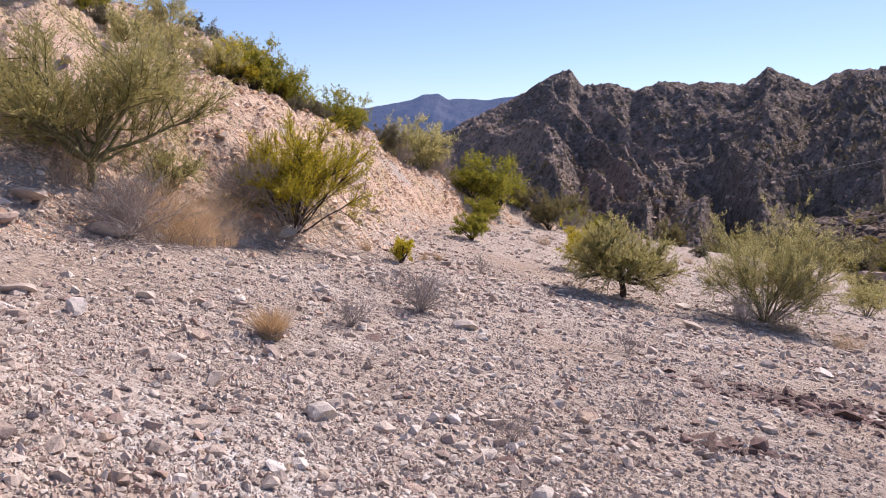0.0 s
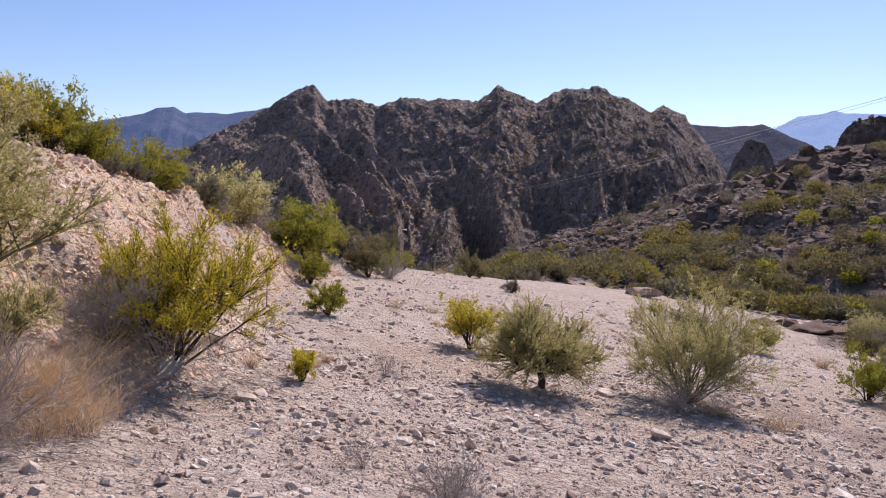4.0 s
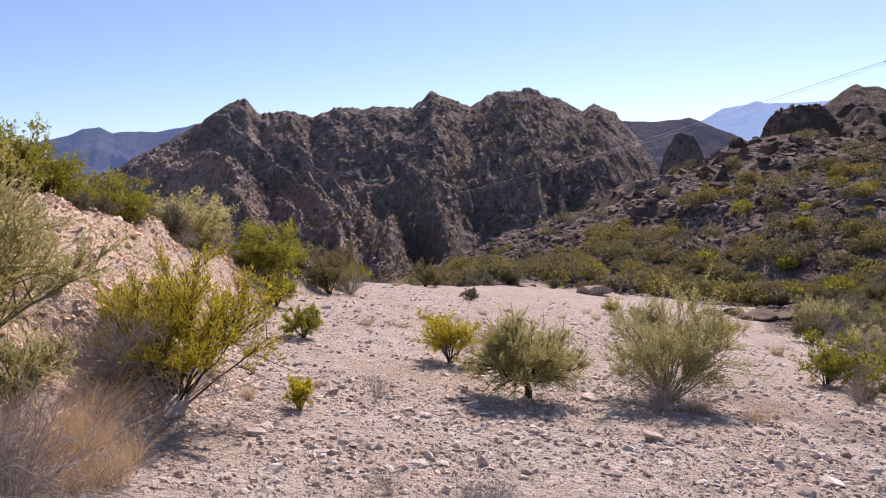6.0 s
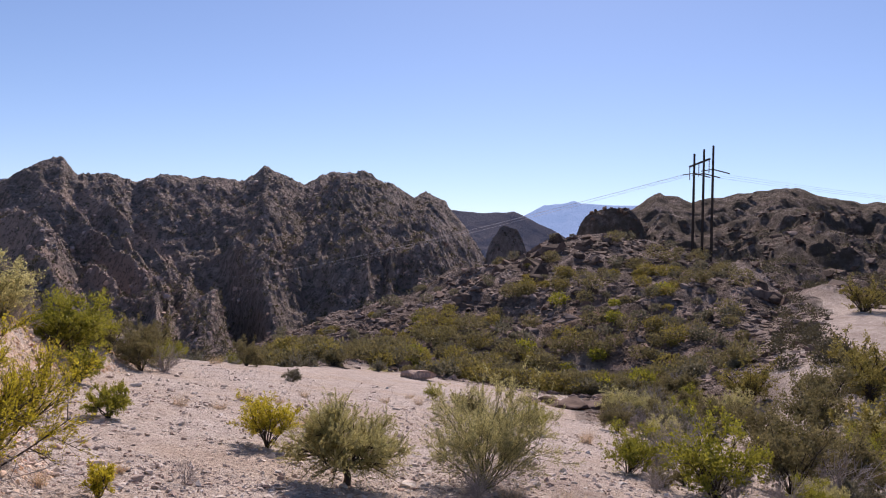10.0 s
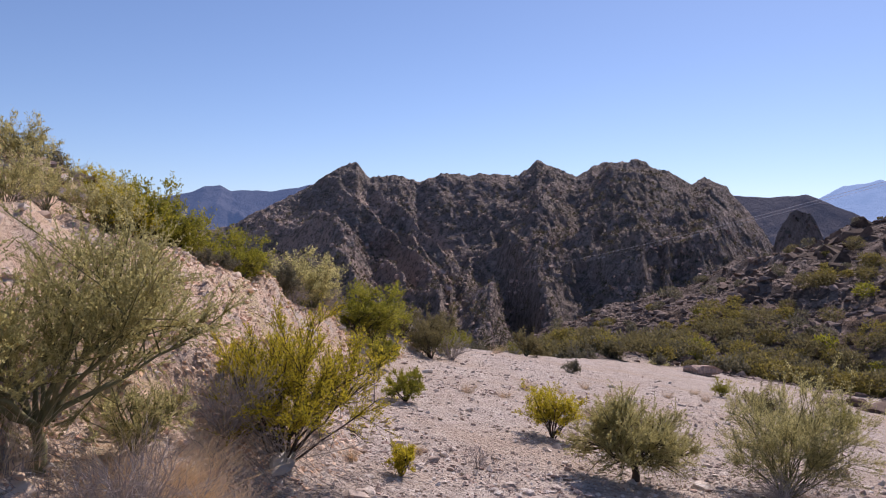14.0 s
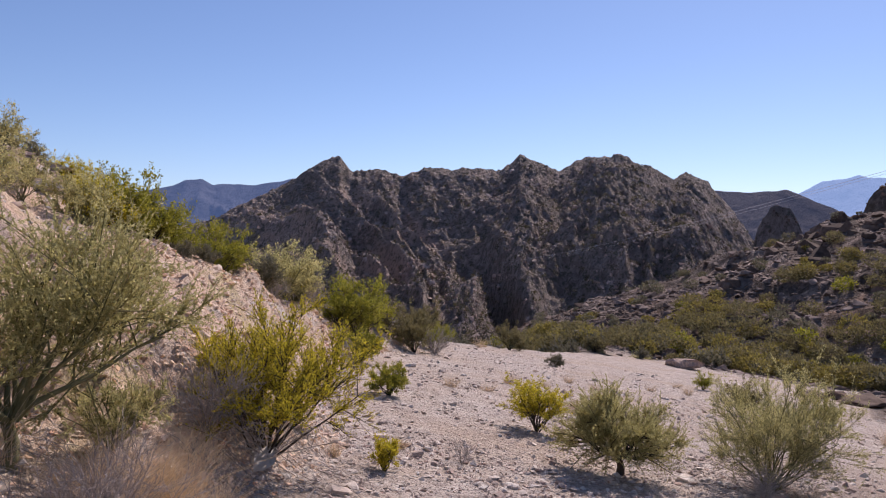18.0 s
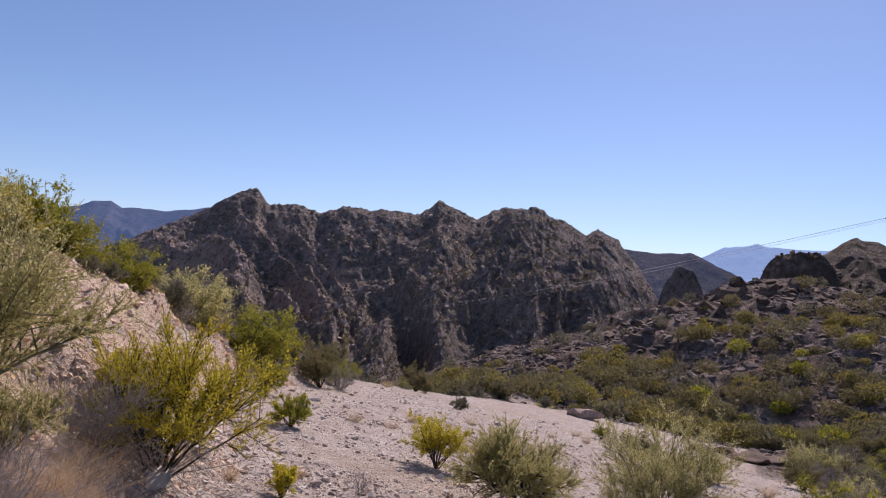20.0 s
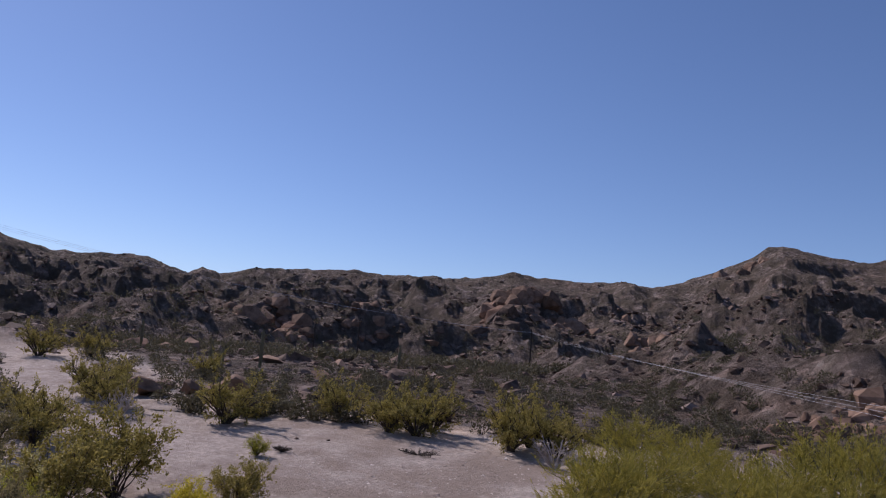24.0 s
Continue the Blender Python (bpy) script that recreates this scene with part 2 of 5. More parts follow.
BARK = bark_material("dark bark", (0.035, 0.027, 0.022), (0.11, 0.088, 0.07))
GREEN_BARK = bark_material("green bark", (0.1, 0.1, 0.045), (0.26, 0.24, 0.13))
TWIG = bark_material("grey dead twigs", (0.25, 0.218, 0.2), (0.52, 0.465, 0.425))
STRAW = leaf_material("dry straw grass", (0.68, 0.545, 0.365), (0.91, 0.77, 0.56), 0.1, 0.45)
POLE_WOOD = bark_material("weathered pole wood", (0.03, 0.024, 0.02), (0.075, 0.06, 0.05))
WIRE = Nodes("aluminium wire").done((0.5, 0.5, 0.52), 0.45, None, 0.5)
INSULATOR = Nodes("brown glazed insulator").done((0.1, 0.07, 0.06), 0.25, None, 0.5)

# ---- terrain: heights in metres over the plan ----
EYE = (-3.6, 3.2, 2.63)   # the spot where the walk ends; bearings and far distances are counted from it


def hashed(ix, iy, seed):
    n = (ix * 374761393 + iy * 668265263 + seed * 2246822519) & 0xFFFFFFFF
    n = ((n ^ (n >> 13)) * 1274126177) & 0xFFFFFFFF
    return ((n ^ (n >> 16)) & 0xFFFF) / 65535.0


def value_noise(x, y, seed=0):
    fx, fy = np.floor(x), np.floor(y)
    ix, iy = fx.astype(np.int64), fy.astype(np.int64)
    u, v = x - fx, y - fy
    u, v = u * u * u * (u * (u * 6 - 15) + 10), v * v * v * (v * (v * 6 - 15) + 10)
    a, b = hashed(ix, iy, seed), hashed(ix + 1, iy, seed)
    c, d = hashed(ix, iy + 1, seed), hashed(ix + 1, iy + 1, seed)
    return (a + (b - a) * u) * (1 - v) + (c + (d - c) * u) * v


def fbm(x, y, size, octaves=4, seed=0, gain=0.5):
    """Noise of about -1 to 1, largest lumps of the given size."""
    total, amp, norm = 0.0, 1.0, 0.0
    k = 1.0 / size
    for o in range(octaves):
        cx, sx = math.cos(o * 1.3), math.sin(o * 1.3)
        total = total + amp * (2 * value_noise((x * cx - y * sx) * k + o * 17.3, (x * sx + y * cx) * k - o * 9.1, seed + o) - 1)
        norm += amp
        amp *= gain
        k *= 2.07
    return total / norm


def ridged(x, y, size, octaves=4, seed=0):
    """0 in the gullies to 1 on sharp ribs."""
    total, amp, norm = 0.0, 1.0, 0.0
    k = 1.0 / size
    for o in range(octaves):
        cx, sx = math.cos(o * 0.9), math.sin(o * 0.9)
        n = 2 * value_noise((x * cx - y * sx) * k + o * 31.7, (x * sx + y * cx) * k + o * 5.3, seed + o) - 1
        total = total + amp * (1 - np.abs(n)) ** 2
        norm += amp
        amp *= 0.5
        k *= 2.1
    return total / norm


def ease(a, b, v):
    t = np.clip((v - a) / (b - a), 0, 1)
    return t * t * (3 - 2 * t)


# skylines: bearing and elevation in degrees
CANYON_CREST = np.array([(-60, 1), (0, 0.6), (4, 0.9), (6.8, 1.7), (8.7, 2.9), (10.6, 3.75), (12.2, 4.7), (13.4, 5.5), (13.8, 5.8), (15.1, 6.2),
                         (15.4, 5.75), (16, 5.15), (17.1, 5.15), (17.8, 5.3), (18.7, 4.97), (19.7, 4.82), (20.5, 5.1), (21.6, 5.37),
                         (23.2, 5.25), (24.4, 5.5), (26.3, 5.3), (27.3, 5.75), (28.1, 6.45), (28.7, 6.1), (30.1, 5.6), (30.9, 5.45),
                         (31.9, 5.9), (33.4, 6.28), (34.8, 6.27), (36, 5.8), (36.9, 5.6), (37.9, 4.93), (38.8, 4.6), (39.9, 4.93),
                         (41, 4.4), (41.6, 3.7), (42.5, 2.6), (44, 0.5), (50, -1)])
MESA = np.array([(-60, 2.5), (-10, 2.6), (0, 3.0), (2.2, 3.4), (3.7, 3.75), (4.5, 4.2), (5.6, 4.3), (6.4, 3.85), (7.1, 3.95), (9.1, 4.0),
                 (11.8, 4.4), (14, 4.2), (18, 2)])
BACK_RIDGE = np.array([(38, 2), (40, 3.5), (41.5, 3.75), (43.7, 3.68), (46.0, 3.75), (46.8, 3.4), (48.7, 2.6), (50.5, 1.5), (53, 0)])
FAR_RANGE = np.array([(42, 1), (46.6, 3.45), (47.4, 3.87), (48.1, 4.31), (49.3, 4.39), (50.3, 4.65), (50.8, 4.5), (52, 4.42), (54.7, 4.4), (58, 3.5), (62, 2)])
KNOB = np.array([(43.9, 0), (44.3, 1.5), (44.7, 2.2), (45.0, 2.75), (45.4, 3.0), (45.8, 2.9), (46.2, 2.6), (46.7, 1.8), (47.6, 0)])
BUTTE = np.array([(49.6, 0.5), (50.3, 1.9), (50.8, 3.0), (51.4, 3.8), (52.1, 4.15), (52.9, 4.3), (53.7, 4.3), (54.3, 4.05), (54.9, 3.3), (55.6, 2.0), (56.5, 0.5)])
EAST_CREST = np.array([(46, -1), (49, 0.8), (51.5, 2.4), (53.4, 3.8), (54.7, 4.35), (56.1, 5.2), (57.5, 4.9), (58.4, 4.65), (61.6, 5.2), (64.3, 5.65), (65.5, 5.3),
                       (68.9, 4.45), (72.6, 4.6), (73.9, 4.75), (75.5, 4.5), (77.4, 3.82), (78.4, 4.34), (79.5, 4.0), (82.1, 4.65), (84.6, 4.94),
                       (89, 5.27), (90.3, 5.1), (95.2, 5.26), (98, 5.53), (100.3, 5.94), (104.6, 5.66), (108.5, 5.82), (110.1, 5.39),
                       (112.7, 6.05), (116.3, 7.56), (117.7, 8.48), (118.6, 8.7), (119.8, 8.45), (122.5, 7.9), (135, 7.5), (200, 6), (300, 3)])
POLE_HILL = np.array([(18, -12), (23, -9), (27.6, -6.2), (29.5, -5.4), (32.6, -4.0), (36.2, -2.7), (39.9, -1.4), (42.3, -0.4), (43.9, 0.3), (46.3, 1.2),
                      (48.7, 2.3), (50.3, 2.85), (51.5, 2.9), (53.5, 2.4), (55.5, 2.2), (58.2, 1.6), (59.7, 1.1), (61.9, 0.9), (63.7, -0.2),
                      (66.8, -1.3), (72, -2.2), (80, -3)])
# the cut bank: the line of its crest, the crest's height, and how far its face reaches out
CREST_X = np.array([(2, -7.6), (6, -7.0), (9, -6.5), (11, -5.6), (12.6, -4.3), (14.4, -3.55), (16.2, -3.1), (17.9, -2.65), (19.9, -1.65), (21.7, -0.76), (23.2, 0.0), (26.3, 1.9), (29.9, 4.6), (34, 8), (40, 12)])
CREST_Z = np.array([(2, 1.5), (6, 1.6), (9, 1.8), (11, 2.0), (12.6, 2.35), (14.4, 2.62), (15.6, 2.5), (17.9, 2.45), (19.9, 2.05), (21.7, 1.8), (23.2, 1.3), (26.3, 0.5), (29.9, -0.4), (34, -1.5), (40, -2.8)])
FACE = np.array([(2, 2.6), (9, 2.5), (11, 3.0), (14, 3.0), (18, 2.7), (22, 2.0), (26, 1.7), (30, 1.6), (34, 1.5)])


def table(tab, v):
    return np.interp(v, tab[:, 0], tab[:, 1])


def polar(x, y):
    dx, dy = x - EYE[0], y - EYE[1]
    return np.hypot(dx, dy), np.degrees(np.arctan2(dx, dy))


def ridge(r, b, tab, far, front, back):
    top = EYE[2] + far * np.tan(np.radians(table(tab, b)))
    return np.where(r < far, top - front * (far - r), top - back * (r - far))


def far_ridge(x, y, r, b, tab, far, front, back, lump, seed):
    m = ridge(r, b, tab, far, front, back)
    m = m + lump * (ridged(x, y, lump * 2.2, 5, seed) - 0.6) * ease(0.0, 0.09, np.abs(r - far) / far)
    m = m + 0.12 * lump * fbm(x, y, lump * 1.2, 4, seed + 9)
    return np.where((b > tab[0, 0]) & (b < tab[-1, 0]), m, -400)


def bank_share(x, y):
    """0 on the flat, 1 on the top of the cut bank."""
    wide = table(FACE, y)
    s = table(CREST_X, y) + wide - x
    return s, np.clip(s / wide, 0, None)


ROAD = ((30, 9), (45, 15), (56, 23.4), (72, 31), (84, 39.5), (97, 54), (106, 66))


def road_share(x, y):
    """1 on the dirt track to the poles, 0 off it."""
    best = np.full(np.shape(x), 99.0)
    for (ax, ay), (bx, by) in zip(ROAD, ROAD[1:]):
        t = np.clip(((x - ax) * (bx - ax) + (y - ay) * (by - ay)) / ((bx - ax) ** 2 + (by - ay) ** 2), 0, 1)
        best = np.minimum(best, np.hypot(x - ax - t * (bx - ax), y - ay - t * (by - ay)) - 2.2 * ease(84, 60, x))
    return ease(2.6, 1.2, best + 0.9 * fbm(x, y, 3, 2, 81)) * (1 - 0.65 * ease(80, 90, x))


def height(x, y):
    """The ground's height, and how much of it is bank, rock, bare dirt, dark earth, canyon wall and chalky dust."""
    x, y = np.asarray(x, float), np.asarray(y, float)
    r, b = polar(x, y)
    # the gravel slope
    tilt = -0.25 - 0.165 * x - 0.2 * np.exp(-((y - 14) / 4) ** 2 - ((x - 1) / 4) ** 2)
    east = ease(48, 70, b) * ease(170, 140, b)
    tilt = np.where(x > 0, np.maximum(tilt, -9.5), tilt)
    shelf = -4.3 + 0.065 * np.minimum(r - 35, 60)
    low = tilt * (1 - east * ease(24, 40, r)) + shelf * east * ease(24, 40, r)
    # the knoll on which the walk ends
    low = low + 0.78 * np.exp(-(((x + 4.3) / 1.9) ** 2 + ((y - 2.6) / 2.0) ** 2))
    # the cut bank and the hill above it
    s, share = bank_share(x, y)
    crest_z, behind = table(CREST_Z, y), s - table(FACE, y)
    bump = 0.16 * fbm(x, y, 0.5, 3, 14) + 0.34 * (ridged(x, y, 1.1, 4, 11) - 0.6) + 0.16 * fbm(x, y, 2.6, 3, 12)
    face = np.clip(share + 0.1 * fbm(x, y, 1.4, 3, 13) * ease(0.0, 0.2, share), 0, 1)
    bank = np.maximum(crest_z - low, 0.0) * (1.25 * face ** 1.5 - 0.25 * face ** 4)
    # above the crest the hill climbs in ledges to its own brow
    climb = 0.6 * np.clip(behind - 0.6, 0, None) * ease(36, 25, y)
    climb = np.where(climb > 2.7, 2.7 + 0.2 * (climb - 2.7), climb)
    climb = np.minimum(climb, 3.9 + 0.04 * behind) + 0.28 * fbm(x, y, 2.2, 3, 16) * ease(0.5, 2.0, behind)
    q = (climb + 0.3 * fbm(x, y, 5, 2, 17)) / 0.62
    climb = climb + 0.3 * (np.floor(q) + ease(0.62, 0.8, q - np.floor(q)) - q) * ease(0.9, 1.8, behind)
    bank = bank + (crest_z + climb - low - bank) * (behind > 0) * ease(0, 0.3, behind)
    bank = bank - 0.75 * np.exp(-((x + 4.75) / 0.45) ** 2 - ((y - 13.7) / 0.8) ** 2)
    on_bank = ease(0.08, 0.3, share) * ease(-0.1, 0.3, fbm(x, y, 1.3, 3, 18) + 2.6 - 0.8 * share) * ease(30, 25, y) * ease(9.6, 11.6, y + 0.6 * fbm(x, y, 1.2, 3, 15))
    near = low + bank * ease(-26, -10, y) + bump * ease(0.0, 0.5, share) * ease(34, 26, y)
    near = near + 0.035 * fbm(x, y, 0.7, 4, 3) + 0.06 * fbm(x, y, 3.0, 3, 4) * ease(1, 8, r)
    # past the flat's edge the land falls into the canyon
    edge = np.interp(b, [-90, 0, 12, 24, 30, 40, 48, 60, 75], [60, 45, 37, 38, 44, 62, 70, 72, 90])
    drop = np.where(r > edge, (r - edge) * 0.33, 0) * ease(52, 40, b)
    drop = np.minimum(drop, 58 + 8 * fbm(x, y, 60, 3, 21))
    z = near - drop
    rock = 0.22 * ease(1.6, 2.2, share + 0.5 * fbm(x, y, 2.5, 3, 83)) * ease(40, 25, y) * ease(-26, -10, y) * ease(-0.3, 0.3, fbm(x, y, 1.8, 3, 84))
    # the hill with the power poles
    foot = edge + 2
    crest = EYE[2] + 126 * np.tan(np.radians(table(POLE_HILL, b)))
    low_z = near - 0.25
    t = np.clip((r - foot) / (126 - foot), 0, None)
    hill = low_z + (crest - low_z) * np.where(t < 1, t ** 0.85, 1 - 0.35 * (t - 1)) - np.where(t > 1, (t - 1) * 14, 0)
    rough = ridged(x, y, 22, 5, 31)
    hill = hill + ease(0.02, 0.3, t) * (rough - 0.55) * 3.2 + ease(0, 0.2, t) * 0.7 * fbm(x, y, 5, 4, 33)
    hill = np.where((b > 14) & (b < 78), hill, -200) - 14 * ease(62, 76, b) * ease(0, 0.3, t) - 60 * ease(24, 14, b)
    rock = np.maximum(rock, ease(0.0, 0.2, t) * (t < 1.6) * ease(16, 24, b) * ease(74, 64, b))
    take = ease(0.0, 3.0, r - foot) * ease(77, 68, b)
    z = np.where(hill > z, z + (hill - z) * take, z)
    # the canyon wall
    u = (r - 350) / 350
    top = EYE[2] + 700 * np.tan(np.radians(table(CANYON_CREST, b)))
    base = -52 + 12 * fbm(x, y, 120, 2, 40)
    p = np.clip(u, 0, 1)
    p = 0.75 * p + 0.25 * ease(0.55, 1.0, p)
    # towards the east: talus, a tall cliff, a sloping bench, a second cliff below the crest
    cliffy = ease(29, 35, b + 2.0 * fbm(x, y, 90, 2, 35))
    step = u + 0.09 * fbm(x, y, 75, 4, 36) + 0.05 * (ridged(b * 10.5, r * 0.1, 24, 3, 34) - 0.6)
    p = p * (1 - cliffy) + cliffy * np.interp(step, [0, 0.3, 0.38, 0.68, 0.77, 1.0], [0, 0.36, 0.57, 0.74, 0.87, 1.0])
    p = p + (1 - p) * ease(0.86, 1.0, u)
    lean = np.where(b < 24, 0.5, -0.3) * ease(0, 4, np.abs(b - 24))
    across, down = b * 9.8 + lean * (r - 560) + 22 * fbm(x, y, 110, 3, 44), r * 0.3
    rib = 0.7 * ridged(across, down, 95, 2, 41) + 0.3 * ridged(across + 6 * fbm(x, y, 40, 3, 39), r * 0.16, 34, 3, 42)
    body = np.sin(np.pi * np.clip(u, 0, 1)) ** 1.1
    fine = 3.0 * fbm(x, y, 22, 5, 43) + 8.0 * (ridged(across + 4 * fbm(x, y, 25, 3, 37), r * 0.25, 15, 4, 48) - 0.6) + 4.0 * (ridged(x, y, 9, 3, 33) - 0.6) + 2.2 * fbm(x, y, 7, 3, 38, 0.75)
    wall = base + (top - base) * p + (rib - 0.6) * (80 - 36 * cliffy) * body + fine * np.clip(u * 3, 0, 1) * (0.22 + 0.78 * body)
    # a side gorge that runs down to the east, and the rounded shoulder beside it
    aside = b - 29.4 + 7.4 * u
    wall = wall - 44 * np.exp(-(aside / np.where(aside < 0, 1.5, 0.75)) ** 2) * ease(0.62, 0.4, u) * ease(-0.2, 0.0, u)
    wall = wall + 15 * np.exp(-((b - 29.0) / 2.6) ** 2 - ((u - 0.6) / 0.13) ** 2)
    q = (wall + 6 * fbm(x, y, 60, 2, 46)) / 17
    wall = wall + 2.0 * (np.floor(q) + ease(0.3, 0.7, q - np.floor(q)) - q) * ease(0.1, 0.25, u) * ease(-0.2, 0.3, fbm(x, y, 90, 2, 47))
    wall = wall + (2.4 * fbm(x, y, 9, 4, 49, 0.7) + (4.0 + 2.5 * cliffy) * (ridged(b * 12.2, r * 0.3, 12, 4, 50) - 0.6)) * ease(0.75, 0.95, u)
    wall = np.where(u > 1, wall - (r - 700) * 0.3, wall)
    wall = np.where(u < 0, -400, wall)
    rock = np.where(wall > z, 1.0, rock)
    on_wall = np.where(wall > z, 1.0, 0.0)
    z = np.maximum(z, wall)
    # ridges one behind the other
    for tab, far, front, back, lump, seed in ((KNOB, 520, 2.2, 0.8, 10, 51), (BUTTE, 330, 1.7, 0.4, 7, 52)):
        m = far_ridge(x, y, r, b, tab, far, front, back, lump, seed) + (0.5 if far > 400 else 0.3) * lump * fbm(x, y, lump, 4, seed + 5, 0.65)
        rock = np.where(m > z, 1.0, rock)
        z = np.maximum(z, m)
    # the stony slopes in the east
    far = 470
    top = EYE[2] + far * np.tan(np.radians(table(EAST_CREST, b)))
    rim = np.interp(b, [50, 74, 79, 85, 92, 105, 140], [92, 90, 66, 60, 56, 50, 46])
    t = np.clip((r - rim) / (far - rim), 0, None)
    start = near - 0.2
    slope = np.where(t < 1, start * (1 - t) + top * (0.45 * t + 0.55 * t ** 3), top - 0.6 * (t - 1) * top)
    body = np.sin(np.pi * np.clip(t, 0, 1)) ** 0.6
    slope = slope + body * (26 * (ridged(x, y, 80, 5, 61) - 0.56) + 5.0 * fbm(x, y, 19, 4, 62) + 5.0 * (ridged(x, y, 26, 3, 65) - 0.6)) + 1.6 * fbm(x, y, 9, 3, 69, 0.7) * ease(0.1, 0.3, t) + 1.2 * fbm(x, y, 26, 3, 66) * ease(0.6, 1, t) + ease(0, 0.05, t) * 1.0 * fbm(x, y, 6, 4, 63)
    q = (slope + 5 * fbm(x, y, 45, 3, 67)) / 13
    slope = slope + 5.0 * (np.floor(q) + ease(0.38, 0.62, q - np.floor(q)) - q) * ease(0.25, 0.45, t) * ease(0.98, 0.9, t) * ease(-0.25, 0.2, fbm(x, y, 70, 2, 68))
    slope = np.where((b > 48) | (b < -120), slope, -400) - 60 * ease(57, 48, b) * (b > 0) * ease(0.85, 0.4, t)
    rock = np.maximum(rock, ease(0.0, 0.035, t + 0.012 * fbm(x, y, 5, 3, 64)) * (r > rim - 3) * ((b > 46) | (b < -120)))
    z = np.where((slope > z) & (r > rim), z + (slope - z) * ease(0, 4, r - rim), z)
    dirt = ease(26, 34, r) * ease(rim + 2, rim - 5, r) * ease(57, 62, b) * ease(140, 120, b)
    road = road_share(x, y)
    soil = ease(34, 44, r + 5 * fbm(x, y, 7, 3, 82)) * ease(50.5, 53, b) * ease(66, 60, b)
    rock = np.maximum(rock, soil) * (1 - road)
    dirt = np.maximum(dirt, road)
    earth = np.exp(-((x - 3.4) / 1.0) ** 2 - ((y - 6.9) / 0.45) ** 2) + 0.8 * np.exp(-((x - 1.45) / 0.3) ** 2 - ((y - 5.15) / 0.16) ** 2) + 0.7 * np.exp(-((x - 2.8) / 1.6) ** 2 - ((y - 6.4) / 1.8) ** 2) * ease(-0.2, 0.3, fbm(x, y, 0.8, 3, 71))
    earth = earth + 0.75 * np.exp(-((x - 7.5) / 3.2) ** 2 - ((y - 11) / 3.5) ** 2) * ease(-0.3, 0.3, fbm(x, y, 1.6, 3, 75))
    chalk = np.exp(-((x + 1.7) / 0.9) ** 2 - ((y - 3.5) / 0.5) ** 2) * ease(-0.35, 0.25, fbm(x, y, 0.7, 3, 72))
    tan = ease(27, 19, b + 4 * fbm(x, y, 80, 3, 73)) * ease(-0.15, 0.25, fbm(x, y, 35, 4, 74))
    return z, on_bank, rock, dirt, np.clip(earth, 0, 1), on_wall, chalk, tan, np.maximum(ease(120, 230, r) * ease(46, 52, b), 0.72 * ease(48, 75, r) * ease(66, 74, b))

# ---- mesh helpers ----


def mesh_of(name, verts, faces, material, smooth=False):
    """A mesh from an array of places and an array of faces with one count of corners."""
    verts, faces = np.asarray(verts, np.float32), np.asarray(faces, np.int32)
    me = bpy.data.meshes.new(name)
    me.vertices.add(len(verts))
    me.vertices.foreach_set("co", verts.ravel())
    me.loops.add(faces.size)
    me.loops.foreach_set("vertex_index", faces.ravel())
    me.polygons.add(len(faces))
    me.polygons.foreach_set("loop_start", np.arange(0, faces.size, faces.shape[1], dtype=np.int32))
    me.polygons.foreach_set("use_smooth", np.full(len(faces), smooth))
    me.update(calc_edges=True)
    me.materials.append(material)
    return me


def z_at(x, y):
    return float(height(np.array([x]), np.array([y]))[0][0])


# ---- ground: one sheet to the horizon, fine where the camera looks ----
turns = np.radians(np.concatenate([np.arange(-36, 3, 0.36), np.arange(3, 49, 0.15), np.arange(49, 134, 0.3), np.arange(134, 324, 2.5)]))
rings = [0.0, 0.3]
while rings[-1] < 56:
    rings.append(rings[-1] * 1.024 + 0.006)
rings = np.concatenate([rings, np.arange(56.7, 132, 0.7), np.arange(133, 345, 3.0), np.arange(347, 720, 2.4), np.geomspace(724, 4900, 45)])
R, B = np.meshgrid(rings, turns, indexing="ij")
X, Y = EYE[0] + R * np.sin(B), EYE[1] + R * np.cos(B)
Z, on_bank, on_rock, on_dirt, on_earth, on_wall, on_chalk, on_tan, on_cover = (a.ravel() for a in height(X.ravel(), Y.ravel()))
nr, nb = R.shape
i, j = np.meshgrid(np.arange(nr - 1), np.arange(nb), indexing="ij")
k = (j + 1) % nb
quads = np.stack([i * nb + j, i * nb + k, (i + 1) * nb + k, (i + 1) * nb + j], -1).reshape(-1, 4)[:, ::-1]
verts = np.stack([X.ravel(), Y.ravel(), Z], -1)
me = mesh_of("ground", verts, quads, GROUND, True)
# broken rock faces far off keep their sharp edges
me.polygons.foreach_set("use_smooth", ~((on_rock[quads[:, 0]] > 0.9) & (R.ravel()[quads[:, 0]] > 130)))
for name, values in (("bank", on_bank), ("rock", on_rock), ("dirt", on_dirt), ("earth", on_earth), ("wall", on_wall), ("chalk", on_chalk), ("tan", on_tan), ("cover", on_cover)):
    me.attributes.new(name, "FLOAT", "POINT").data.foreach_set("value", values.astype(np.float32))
ground = tagged(new("ground", me), "pale stony desert ground rising to brown rocky mountains", "ground", kind="structure")


